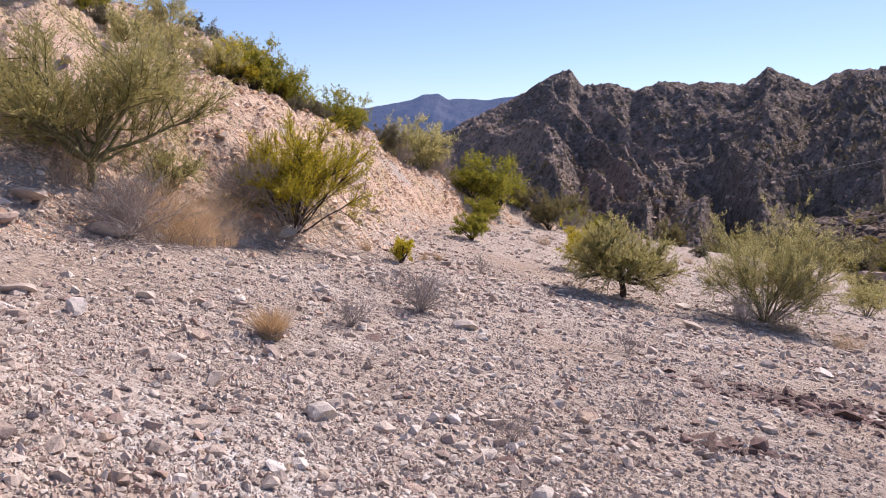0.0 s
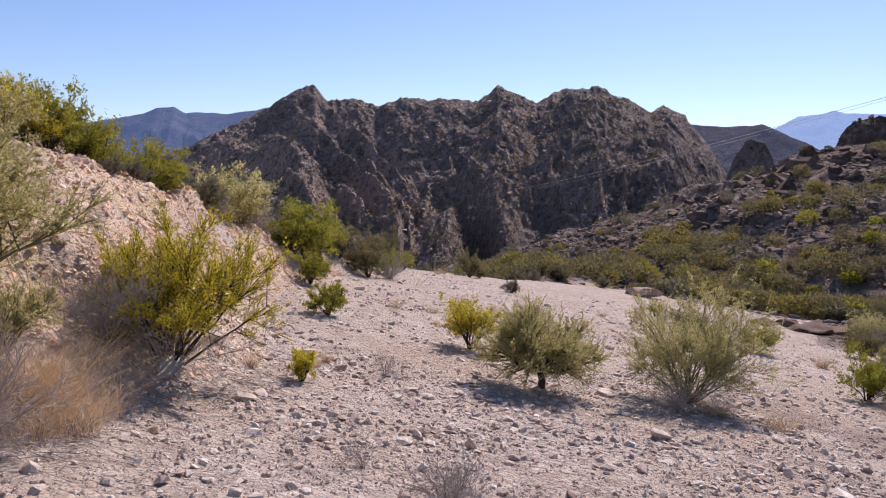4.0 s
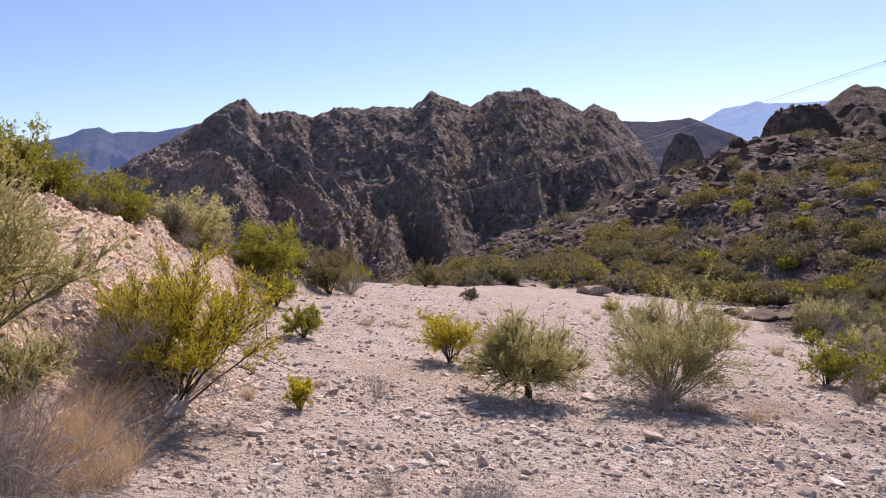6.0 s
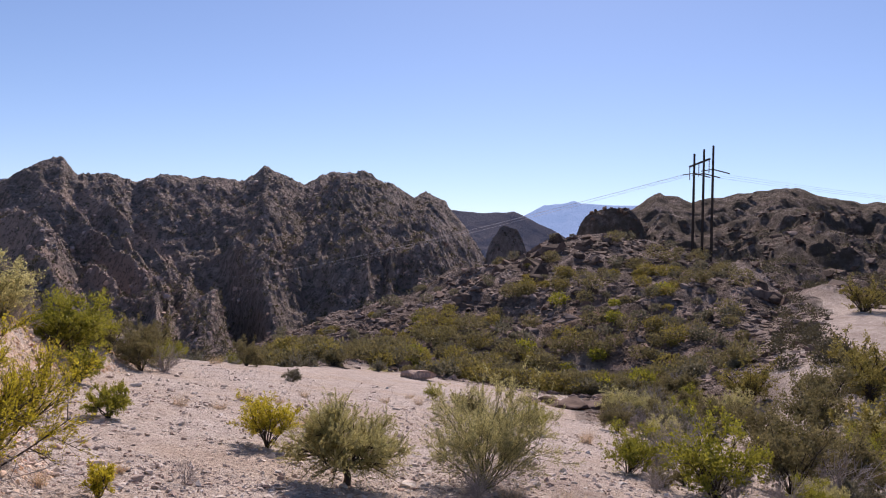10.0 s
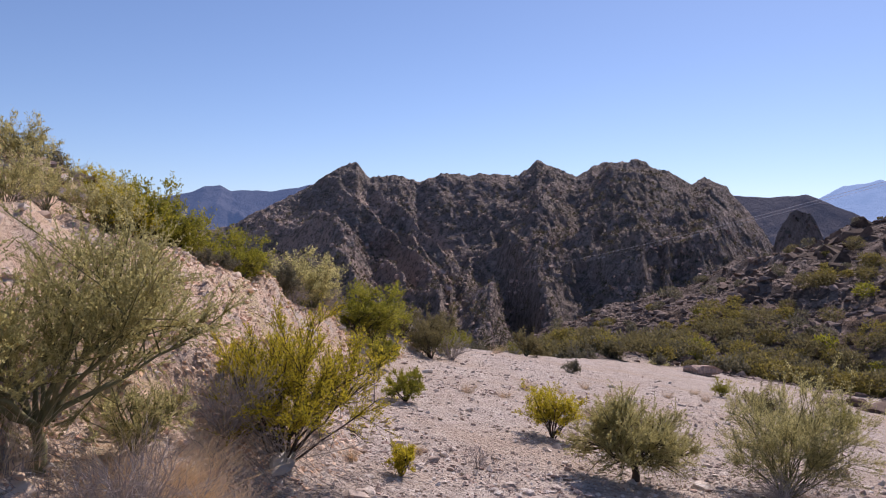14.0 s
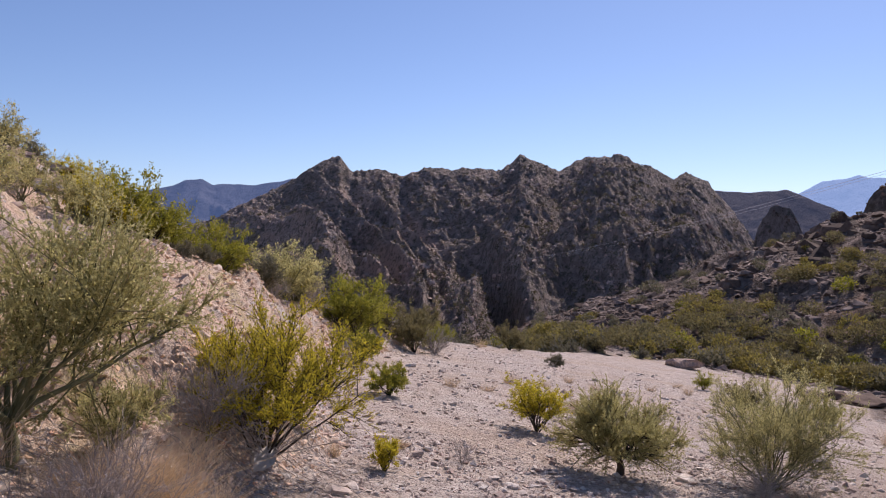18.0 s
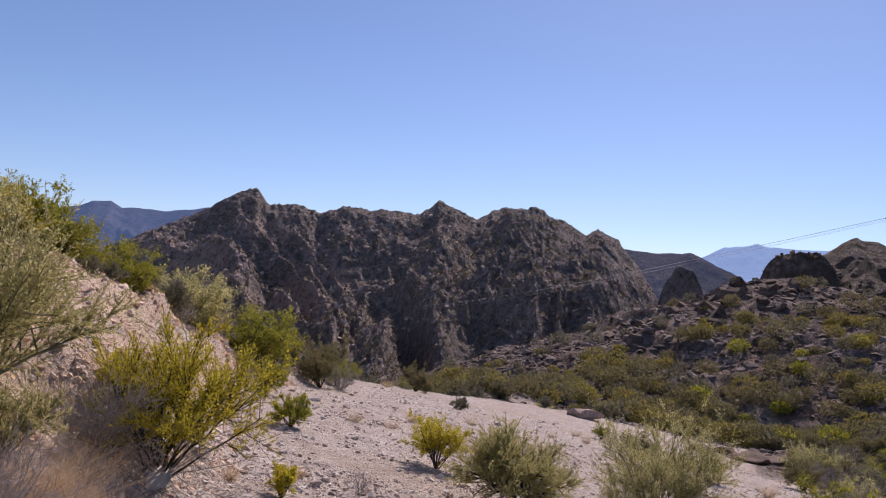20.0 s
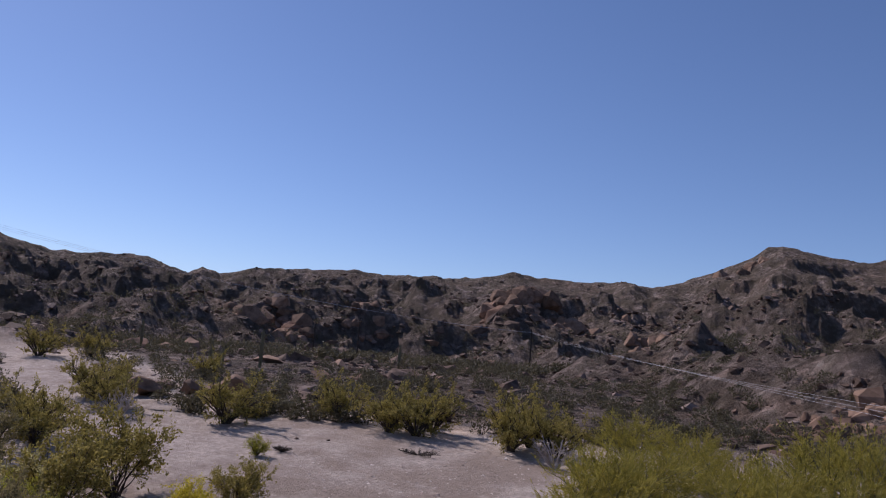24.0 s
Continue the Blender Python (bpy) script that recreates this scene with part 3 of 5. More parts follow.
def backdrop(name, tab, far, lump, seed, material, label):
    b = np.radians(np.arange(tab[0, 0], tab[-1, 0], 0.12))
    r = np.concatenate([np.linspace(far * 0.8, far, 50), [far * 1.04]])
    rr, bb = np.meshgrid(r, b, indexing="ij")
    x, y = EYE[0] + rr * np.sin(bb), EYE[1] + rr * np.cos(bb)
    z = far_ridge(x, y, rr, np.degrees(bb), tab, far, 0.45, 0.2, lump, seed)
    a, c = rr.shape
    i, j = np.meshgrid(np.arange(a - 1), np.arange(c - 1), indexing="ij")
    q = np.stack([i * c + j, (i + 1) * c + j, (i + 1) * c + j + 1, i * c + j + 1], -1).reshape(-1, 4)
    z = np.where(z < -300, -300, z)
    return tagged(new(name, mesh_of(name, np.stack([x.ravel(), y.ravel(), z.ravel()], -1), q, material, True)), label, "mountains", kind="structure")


# these three ridges carry their haze as colour and a faint blue emission
backdrop("backdrop_mesa", MESA, 3600, 130, 54, painted_haze_material("hazy mesa", (0.1, 0.1, 0.12), (0.045, 0.075, 0.155)), "distant mesa on the horizon, blue with painted haze")
backdrop("backdrop_range", FAR_RANGE, 4300, 120, 55, painted_haze_material("hazy range", (0.12, 0.13, 0.17), (0.19, 0.29, 0.49)), "distant mountain range, pale blue with painted haze")
backdrop("backdrop_ridge", BACK_RIDGE, 1500, 50, 53, painted_haze_material("hazy ridge", (0.12, 0.105, 0.1), (0.018, 0.026, 0.05)), "dark distant ridge behind the canyon")

# ---- makers of things ----


def part(name, mesh, parent, label=""):
    ob = new(name, mesh)
    ob.parent = parent
    return tagged(ob, label)


def tubes(lines, radii, sides=3):
    """Tapered tubes along many lines of equal count: places and four-cornered faces."""
    lines, radii = np.asarray(lines, float), np.asarray(radii, float)
    n, k, _ = lines.shape
    way = lines[:, -1] - lines[:, 0]
    way /= np.linalg.norm(way, axis=1, keepdims=True) + 1e-9
    helper = np.where(np.abs(way[:, 2:]) > 0.8, [[1.0, 0, 0]], [[0, 0, 1.0]])
    u = np.cross(way, helper)
    u /= np.linalg.norm(u, axis=1, keepdims=True) + 1e-9
    v = np.cross(way, u)
    a = np.arange(sides) * 2 * np.pi / sides
    ring = np.cos(a)[None, :, None] * u[:, None] + np.sin(a)[None, :, None] * v[:, None]
    verts = lines[:, :, None] + ring[:, None] * radii[:, :, None, None]
    base = (np.arange(n) * k * sides)[:, None, None]
    i, j = np.meshgrid(np.arange(k - 1), np.arange(sides), indexing="ij")
    f = np.stack([i * sides + j, i * sides + (j + 1) % sides, (i + 1) * sides + (j + 1) % sides, (i + 1) * sides + j], -1).reshape(1, -1, 4)
    return verts.reshape(-1, 3), (f + base).reshape(-1, 4)


def blades(at, along, long, wide, rng):
    """Leaves: a slightly folded diamond at each place."""
    at, along = np.asarray(at, float), np.asarray(along, float)
    n = len(at)
    along = along / (np.linalg.norm(along, axis=1, keepdims=True) + 1e-9)
    side = np.cross(along, rng.normal(size=(n, 3)))
    side /= np.linalg.norm(side, axis=1, keepdims=True) + 1e-9
    up = np.cross(side, along)
    long, wide = np.broadcast_to(long, n)[:, None], np.broadcast_to(wide, n)[:, None]
    verts = np.stack([at, at + along * long * 0.5 + side * wide * 0.5 + up * wide * 0.2, at + along * long, at + along * long * 0.5 - side * wide * 0.5 + up * wide * 0.2], 1)
    return verts.reshape(-1, 3), np.arange(4 * n).reshape(-1, 4)


def joined(*pieces):
    verts, faces, start = [], [], 0
    for v, f in pieces:
        verts.append(v)
        faces.append(f + start)
        start += len(v)
    return np.vstack(verts), np.vstack(faces)


def grow(rng, stems, tall, wide, subs, twigs, rise=0.9, sub_len=0.4, twig_len=0.16, trunk=0.0, hollow=0.15, lean=(0, 0), plume=0.0):
    """Stems from the base, branches on them, twigs on those, gathered into upright plumes as far as plume says. Three arrays of lines."""
    steps = np.linspace(0, 1, 7)
    az = rng.uniform(0, 2 * np.pi, stems)
    out = wide / 2 * np.sqrt(rng.uniform(hollow, 1, stems)) * 0.85
    top = tall * rng.uniform(0.55, 1.0, stems) * (1 - 0.62 * (out / (wide / 2)) ** 2)
    foot = np.stack([np.cos(az), np.sin(az), 0 * az], 1) * 0.05 * wide * rng.uniform(0, 1, (stems, 1))
    foot[:, 2] = trunk
    spread = np.stack([np.cos(az) * out, np.sin(az) * out], 1) + np.array(lean) * (top / tall)[:, None]
    a = np.zeros((stems, 7, 3))
    a[:, :, :2] = foot[:, None, :2] + spread[:, None] * (steps ** 1.15)[None, :, None]
    a[:, :, 2] = trunk + (top - trunk)[:, None] * (steps ** rise)[None]
    a[:, 1:] += np.cumsum(rng.normal(0, 0.018 * tall, (stems, 6, 3)), 1)
    a[:, :, 2] = np.maximum(a[:, :, 2], 0)

    def shoots(lines, each, length, first, wild=0.75, up=0.15):
        n, k, _ = lines.shape
        owner = np.repeat(np.arange(n), each)
        t = rng.uniform(first, 1, len(owner)) * (k - 1)
        i = np.minimum(t.astype(int), k - 2)
        w = (t - i)[:, None]
        at = lines[owner, i] * (1 - w) + lines[owner, i + 1] * w
        way = lines[owner, i + 1] - lines[owner, i]
        way /= np.linalg.norm(way, axis=1, keepdims=True) + 1e-9
        way = way + rng.normal(0, wild, way.shape) + [0, 0, up]
        way /= np.linalg.norm(way, axis=1, keepdims=True)
        ln = length * rng.uniform(0.5, 1.2, len(owner))[:, None]
        curl = rng.normal(0, 0.16, way.shape)
        line = np.stack([at, at + way * ln * 0.5 + curl * ln * 0.3, at + way * ln + curl * ln], 1)
        line[:, :, 2] = np.maximum(line[:, :, 2], 0.015)
        return line

    b = shoots(a, subs, sub_len * tall * (1 - 0.3 * plume), 0.22 + 0.2 * plume, 0.75 - 0.1 * plume, 0.15 + 0.25 * plume)
    c = shoots(b, twigs, twig_len * tall, 0.2 + 0.35 * plume, 0.75 - 0.4 * plume, 0.15 + 0.75 * plume)
    return a, b, c


def on_lines(rng, lines, each, first=0.0):
    """Places along lines, with the way of the line there."""
    n, k, _ = lines.shape
    owner = np.repeat(np.arange(n), each)
    t = rng.uniform(first, 1, len(owner)) * (k - 1)
    i = np.minimum(t.astype(int), k - 2)
    w = (t - i)[:, None]
    return lines[owner, i] * (1 - w) + lines[owner, i + 1] * w, lines[owner, i + 1] - lines[owner, i]


def taper(lines, first, last):
    n, k, _ = lines.shape
    return np.broadcast_to(np.linspace(first, last, k), (n, k))


def leafy_bush(name, seed, tall, wide, leaf_mat, stem_mat, label, category, stems=14, subs=7, twigs=5, leaves=14, leaf=0.02, slim=0.5, thick=0.014,
               spread=0.6, lean=(0, 0), dead=0, group="", split=True, bare=0.1, plume=0.4):
    """A shrub of many stems: stems and foliage, and dry twigs low down where it has them."""
    rng = np.random.RandomState(seed)
    root = tagged(new(name), label, category, group)
    a, b, c = grow(rng, stems, tall, wide, subs, twigs, lean=lean, plume=plume)
    if split:
        for line in a:
            part("stem", mesh_of("stem", *tubes(line[None], taper(line[None], thick, thick * 0.35), 5), stem_mat, True), root)
        part("branchwork", mesh_of("branchwork", *joined(tubes(b, taper(b, thick * 0.4, thick * 0.15)), tubes(c, taper(c, thick * 0.2, thick * 0.1))), stem_mat), root)
    else:
        part("branchwork", mesh_of("branchwork", *joined(tubes(a, taper(a, thick, thick * 0.35), 4), tubes(b, taper(b, thick * 0.4, thick * 0.15))), stem_mat), root)
    at, way = on_lines(rng, c, leaves)
    high = at[:, 2] > bare * tall * rng.uniform(0.4, 1.4, len(at))
    at, way = at[high], way[high]
    at = at + rng.normal(0, leaf * 0.5, at.shape)
    way = way / (np.linalg.norm(way, axis=1, keepdims=True) + 1e-9) + rng.normal(0, spread, way.shape)
    size = leaf * rng.uniform(0.6, 1.5, len(at))
    part("foliage", mesh_of("foliage", *blades(at, way, size, size * slim, rng), leaf_mat), root)
    if dead:
        a, b, c = grow(rng, dead, tall * 0.55, wide * 1.05, 5, 4, hollow=0.4)
        part("deadwood", mesh_of("deadwood", *joined(tubes(a, taper(a, 0.007, 0.003)), tubes(b, taper(b, 0.004, 0.002)), tubes(c, taper(c, 0.003, 0.0015))), TWIG), root, "grey dead twigs")
    return root


def small_tree(name, seed, tall, wide, leaf_mat, bark, label, trunk=0.3, thick=0.05, limbs=7, subs=9, twigs=9, leaves=10, leaf=0.03, slim=0.16, lean=(0, 0), leaf_spread=0.45, group="", bare=0.15, plume=0.4):
    """A tree with a short trunk, forking limbs and a crown of fine green twigs."""
    rng = np.random.RandomState(seed)
    root = tagged(new(name), label, "tree", group)
    line = np.array([[[0, 0, -0.08], [0.02, 0.0, trunk * 0.35], [-0.015 + lean[0] * 0.06, 0.02, trunk * 0.75], [0, 0, trunk * 1.05]]])
    part("trunk", mesh_of("trunk", *tubes(line, [[thick * 1.35, thick * 1.05, thick * 0.95, thick * 0.8]], 8), bark, True), root)
    a, b, c = grow(rng, limbs, tall, wide, subs, twigs, trunk=trunk * 0.8, sub_len=0.42, twig_len=0.2, lean=lean, hollow=0.25, plume=plume)
    for line in a:
        part("limb", mesh_of("limb", *tubes(line[None], taper(line[None], thick * 0.6, thick * 0.16), 5), bark, True), root)
    part("branchwork", mesh_of("branchwork", *tubes(b, taper(b, thick * 0.2, thick * 0.07)), bark), root)
    at, way = on_lines(rng, c, leaves)
    high = at[:, 2] > bare * tall * rng.uniform(0.4, 1.4, len(at))
    at, way = at[high], way[high]
    way = way / (np.linalg.norm(way, axis=1, keepdims=True) + 1e-9) + rng.normal(0, leaf_spread, way.shape)
    size = leaf * rng.uniform(0.6, 1.6, len(at))
    part("crown", mesh_of("crown", *joined(blades(at, way, size, size * slim, rng), tubes(c, taper(c, thick * 0.075, thick * 0.03))), leaf_mat), root)
    return root


def dead_bush(name, seed, tall, wide, label, stems=26, subs=6, twigs=5, mat=None, group="", thick=0.006):
    rng = np.random.RandomState(seed)
    root = tagged(new(name), label, "shrub", group)
    a, b, c = grow(rng, stems, tall, wide, subs, twigs, hollow=0.05, sub_len=0.36, twig_len=0.2)
    part("branchwork", mesh_of("branchwork", *tubes(a, taper(a, thick, thick * 0.4), 4), mat or TWIG), root)
    part("brushwood", mesh_of("brushwood", *joined(tubes(b, taper(b, thick * 0.5, thick * 0.25)), tubes(c, taper(c, thick * 0.35, thick * 0.15))), mat or TWIG), root)
    return root


def grass_clump(name, seed, tall, wide, count, label, flare=0.55, mat=None, group=""):
    """Dry blades that rise from a tuft and bend outward."""
    rng = np.random.RandomState(seed)
    root = tagged(new(name), label, "grass", group)
    az, rad = rng.uniform(0, 2 * np.pi, count), np.sqrt(rng.uniform(0, 1, count))
    foot = np.stack([np.cos(az) * rad, np.sin(az) * rad, 0 * az], 1) * wide * 0.3
    ln = tall * rng.uniform(0.45, 1.1, count)
    out = (rad * flare * 0.5)[:, None] * np.stack([np.cos(az), np.sin(az), 0 * az], 1) + rng.normal(0, flare * 0.5, (count, 3)) * [1, 1, 0.3]
    s = np.linspace(0, 1, 5)
    line = foot[:, None] + ln[:, None, None] * (np.array([0, 0, 1.0]) * (s[:, None] ** 0.9) + out[:, None] * (s[:, None] ** 1.7))
    line[:, :, 2] = np.maximum(line[:, :, 2], 0)
    part("sheaf", mesh_of("sheaf", *tubes(line, taper(line, 0.0019, 0.0006)), mat or STRAW), root)
    core = line[: count // 4] * [0.7, 0.7, 0.4]
    part("root_tuft", mesh_of("root_tuft", *tubes(core, taper(core, 0.004, 0.002)), TWIG), root, "dark dead base of the tuft")
    return root


def rock_shape(seed, cuts=8, levels=2):
    """A worn angular stone about 1 across, resting on z = 0."""
    rng = random.Random(seed)
    bm = bmesh.new()
    bmesh.ops.create_icosphere(bm, subdivisions=levels, radius=0.62)
    for _ in range(cuts):
        way = Vector((rng.gauss(0, 1), rng.gauss(0, 1), rng.gauss(0, 0.8))).normalized()
        far = rng.uniform(0.17, 0.42)
        for v in bm.verts:
            d = v.co.dot(way) - far
            if d > 0:
                v.co -= way * d * 0.98
    off = Vector((rng.uniform(0, 50), rng.uniform(0, 50), 0))
    for v in bm.verts:
        v.co += v.co.normalized() * 0.09 * noise.noise(v.co * 4 + off)
    low = min(v.co.z for v in bm.verts)
    for v in bm.verts:
        v.co.z = (v.co.z - low) * 0.8 - 0.07
    return bm


def rock_mesh(seed, material, cuts=8, levels=2):
    bm = rock_shape(seed, cuts, levels)
    me = bpy.data.meshes.new("rock")
    bm.to_mesh(me)
    bm.free()
    me.materials.append(material)
    return me


def rock_arrays(seed, cuts=6, levels=1):
    bm = rock_shape(seed, cuts, levels)
    v = np.array([v.co[:] for v in bm.verts])
    f = np.array([[x.index for x in p.verts] for p in bm.faces])
    bm.free()
    return v, f


def grit_arrays(rng):
    """A sharp eight-sided crumb."""
    v = np.array([(1, 0, 0), (0, 1, 0), (-1, 0, 0), (0, -1, 0), (0, 0, 1), (0, 0, -1)]) * 0.5 * rng.uniform(0.6, 1.15, (6, 1)) + rng.normal(0, 0.09, (6, 3))
    v[:, 2] += 0.2
    return v, np.array([(0, 1, 4), (1, 2, 4), (2, 3, 4), (3, 0, 4), (1, 0, 5), (2, 1, 5), (3, 2, 5), (0, 3, 5)])


def shard_arrays(rng, points=11):
    """A broken angular stone: the hull of a few points."""
    p = rng.normal(size=(points, 3))
    p = p / np.linalg.norm(p, axis=1, keepdims=True) * rng.uniform(0.4, 0.62, (points, 1))
    bm = bmesh.new()
    for q in p:
        bm.verts.new(q)
    got = bmesh.ops.convex_hull(bm, input=bm.verts[:])
    bmesh.ops.delete(bm, geom=[g for g in set(got["geom_interior"]) | set(got["geom_unused"]) if isinstance(g, bmesh.types.BMVert)], context="VERTS")
    bmesh.ops.triangulate(bm, faces=bm.faces[:])
    bm.verts.index_update()
    v = np.array([q.co[:] for q in bm.verts])
    f = np.array([[q.index for q in face.verts] for face in bm.faces])
    bm.free()
    v[:, 2] = v[:, 2] * 0.85 + 0.24
    return v, f


def strewn(name, x, y, size, material, label, category, seed, sink=0.0, levels=1, flat=(0.5, 0.9)):
    """Many stones in one mesh, each turned and sized by itself."""
    rng = np.random.RandomState(seed)
    shapes = [grit_arrays(rng) if levels == 0 else shard_arrays(rng, 10 + k % 5) if levels == 1 else shard_arrays(rng, 24 + k) if levels == 1.5 else rock_arrays(seed * 13 + k, 5 + 4 * levels, levels) for k in range(12)]
    z = height(x, y)[0]
    pick = rng.randint(0, len(shapes), len(x))
    pieces = []
    for s, (v, f) in enumerate(shapes):
        on = np.where(pick == s)[0]
        if not len(on):
            continue
        a = rng.uniform(0, 2 * np.pi, len(on))
        scale = np.stack([rng.uniform(0.8, 1.3, len(on)), rng.uniform(0.7, 1.1, len(on)), rng.uniform(*flat, len(on))], 1) * size[on][:, None]
        p = v[None] * scale[:, None]
        q = p.copy()
        q[:, :, 0] = p[:, :, 0] * np.cos(a)[:, None] - p[:, :, 1] * np.sin(a)[:, None]
        q[:, :, 1] = p[:, :, 0] * np.sin(a)[:, None] + p[:, :, 1] * np.cos(a)[:, None]
        q += np.stack([x[on], y[on], z[on] - sink * size[on]], 1)[:, None]
        pieces.append((q.reshape(-1, 3), (f[None] + (np.arange(len(on)) * len(v))[:, None, None]).reshape(-1, 3)))
    return tagged(new(name, mesh_of(name, *joined(*pieces), material)), label, category, kind="stuff")


def heaps(name, spots, material, label, seed, loose=0.9):
    """Outcrops: heaps of blocks round spots of bearing, distance, block size and count."""
    rng = np.random.RandomState(seed)
    x, y, size = [], [], []
    for b, r, wide, count in spots:
        a, d = np.radians(b + rng.normal(0, loose, count)), r + rng.normal(0, wide * 0.8, count)
        x.append(EYE[0] + d * np.sin(a))
        y.append(EYE[1] + d * np.cos(a))
        size.append(wide * rng.uniform(0.5, 1.4, count))
    return strewn(name, np.concatenate(x), np.concatenate(y), np.concatenate(size), material, label, "outcrop", seed, 0.4, 1.5, (0.6, 1.2))


def scrub(name, x, y, tall, count, leaf, material, label, seed):
    """A far hillside's bushes: many small uneven crowns of leaf clumps in one mesh."""
    rng = np.random.RandomState(seed)
    n = len(x)
    z = height(x, y)[0]
    owner = np.repeat(np.arange(n), count)
    d = rng.normal(size=(n * count, 3))
    d /= np.linalg.norm(d, axis=1, keepdims=True)
    shell = rng.uniform(0.35, 1, (n * count, 1)) ** 0.5
    lump = 0.75 + 0.5 * hashed((d[:, 0] * 2.2 + 9).astype(np.int64) + owner * 7, (d[:, 1] * 2.2 + d[:, 2] * 5 + 9).astype(np.int64), seed)
    p = d * shell * lump[:, None] * [0.75, 0.75, 0.5]
    p[:, 2] += 0.46
    at = p * tall[owner][:, None] + np.stack([x, y, z], 1)[owner]
    way = d * 0.7 + rng.normal(0, 0.6, d.shape) + [0, 0, 0.4]
    size = leaf * rng.uniform(0.6, 1.5, len(at)) * (tall[owner] / tall.mean()) ** 0.5
    return tagged(new(name, mesh_of(name, *blades(at - way * 0.3 * size[:, None], way, size, size * 0.5, rng), material)), label, "bushes", kind="stuff")


def put(root, x, y, turn=0.0, scale=1.0, sink=0.0):
    root.matrix_basis = pose(x, y, z_at(x, y) - sink, 0, 0, turn) @ Matrix.Scale(scale, 4)
    return root


def again(root, x, y, turn=0.0, scale=1.0, sink=0.0):
    return copy_thing(root, pose(x, y, z_at(x, y) - sink, 0, 0, turn) @ Matrix.Scale(scale / root.scale[0], 4))


def saguaro(seed, tall, label):
    """A ribbed column cactus, with an arm."""
    rng = random.Random(seed)
    root = tagged(new("saguaro_cactus"), label, "cactus", "saguaros on the far slope")

    def column(line, radius):
        verts, faces, sides = [], [], 20
        for n, p in enumerate(line):
            t = n / (len(line) - 1)
            r = radius * (0.85 + 0.3 * math.sin(math.pi * min(t, 0.9))) * (1 if t < 0.9 else math.sqrt(max(0.02, 1 - ((t - 0.9) / 0.1) ** 2)))
            for s in range(sides):
                rr = r * (1.0 if s % 2 else 0.86)
                verts.append((p[0] + rr * math.cos(2 * math.pi * s / sides), p[1] + rr * math.sin(2 * math.pi * s / sides), p[2]))
        for n in range(len(line) - 1):
            for s in range(sides):
                faces.append((n * sides + s, n * sides + (s + 1) % sides, (n + 1) * sides + (s + 1) % sides, (n + 1) * sides + s))
        return np.array(verts), np.array(faces)

    part("column", mesh_of("column", *column([(0, 0, tall * k / 11 - 0.1) for k in range(12)], 0.19), SAGE), root)
    if rng.random() < 0.6:
        low = tall * 0.45
        bend = [(0.15 + 0.4 * math.sin(min(1, k / 4) * math.pi / 2), 0, low + (0.0 if k < 2 else 0.16 * (k - 2))) for k in range(9)]
        part("arm", mesh_of("arm", *column(bend, 0.12), SAGE), root)
    return root


def line_between(a, b, sag, steps=24):
    t = np.linspace(0, 1, steps)[:, None]
    line = np.array(a) * (1 - t) + np.array(b) * t
    line[:, 2] -= sag * 4 * t[:, 0] * (1 - t[:, 0])
    return line


def wire(a, b, sag, thick=0.02):
    ob = new("power_line", mesh_of("power_line", *tubes(line_between(a, b, sag)[None], np.full((1, 24), thick), 4), WIRE))
    return tagged(ob, "thin aluminium power line hanging between poles", "power line", "power lines")


def pole_mesh(tall, thick=0.2):
    return mesh_of("pole", *tubes([[(0, 0, -0.6), (0, 0, tall * 0.5), (0, 0, tall)]], [[thick, thick * 0.85, thick * 0.65]], 10), POLE_WOOD, True)


def bar(a, b, thick, material, name, sides=6):
    return mesh_of(name, *tubes([[a, b]], [[thick, thick]], sides), material)


def insulator_string(low, length, lean=(0, 0)):
    """A hanging row of discs."""
    line, rad = [], []
    for k in range(11):
        t = k / 10
        line.append((low[0] + lean[0] * t, low[1] + lean[1] * t, low[2] - length * t))
        rad.append(0.09 if k % 2 else 0.035)
    return mesh_of("insulator", *tubes([line], [rad], 8), INSULATOR, True)


def litter(name, spots, label, seed):
    """Dead sticks lying about round spots of x, y, reach and count."""
    rng = np.random.RandomState(seed)
    lines = []
    for x, y, reach, count in spots:
        px, py = x + rng.normal(0, reach, count), y + rng.normal(0, reach, count)
        a, ln = rng.uniform(0, 2 * np.pi, count), rng.uniform(0.06, 0.35, count)
        qx, qy = px + np.cos(a) * ln, py + np.sin(a) * ln
        mx, my = (px + qx) / 2 + rng.normal(0, 0.02, count), (py + qy) / 2
        lines.append(np.stack([np.stack([px, py, height(px, py)[0] + 0.012], 1), np.stack([mx, my, height(mx, my)[0] + rng.uniform(0.012, 0.05, count)], 1), np.stack([qx, qy, height(qx, qy)[0] + 0.015], 1)], 1))
    lines = np.concatenate(lines)
    return tagged(new(name, mesh_of(name, *tubes(lines, taper(lines, 0.004, 0.002)), TWIG)), label, "twigs", kind="stuff")

# ---- the large plants near the walk ----
rng_grass = np.random.RandomState(77)
put(small_tree("palo_verde_tree", 3, 1.85, 3.0, OLIVE, GREEN_BARK, "olive palo verde tree leaning over a stony bank", trunk=0.4, thick=0.05, lean=(-0.1, 0.0), bare=0.08, leaves=34, leaf=0.024, slim=0.42, limbs=13, subs=14, twigs=13, leaf_spread=0.8), -4.38, 10.3)
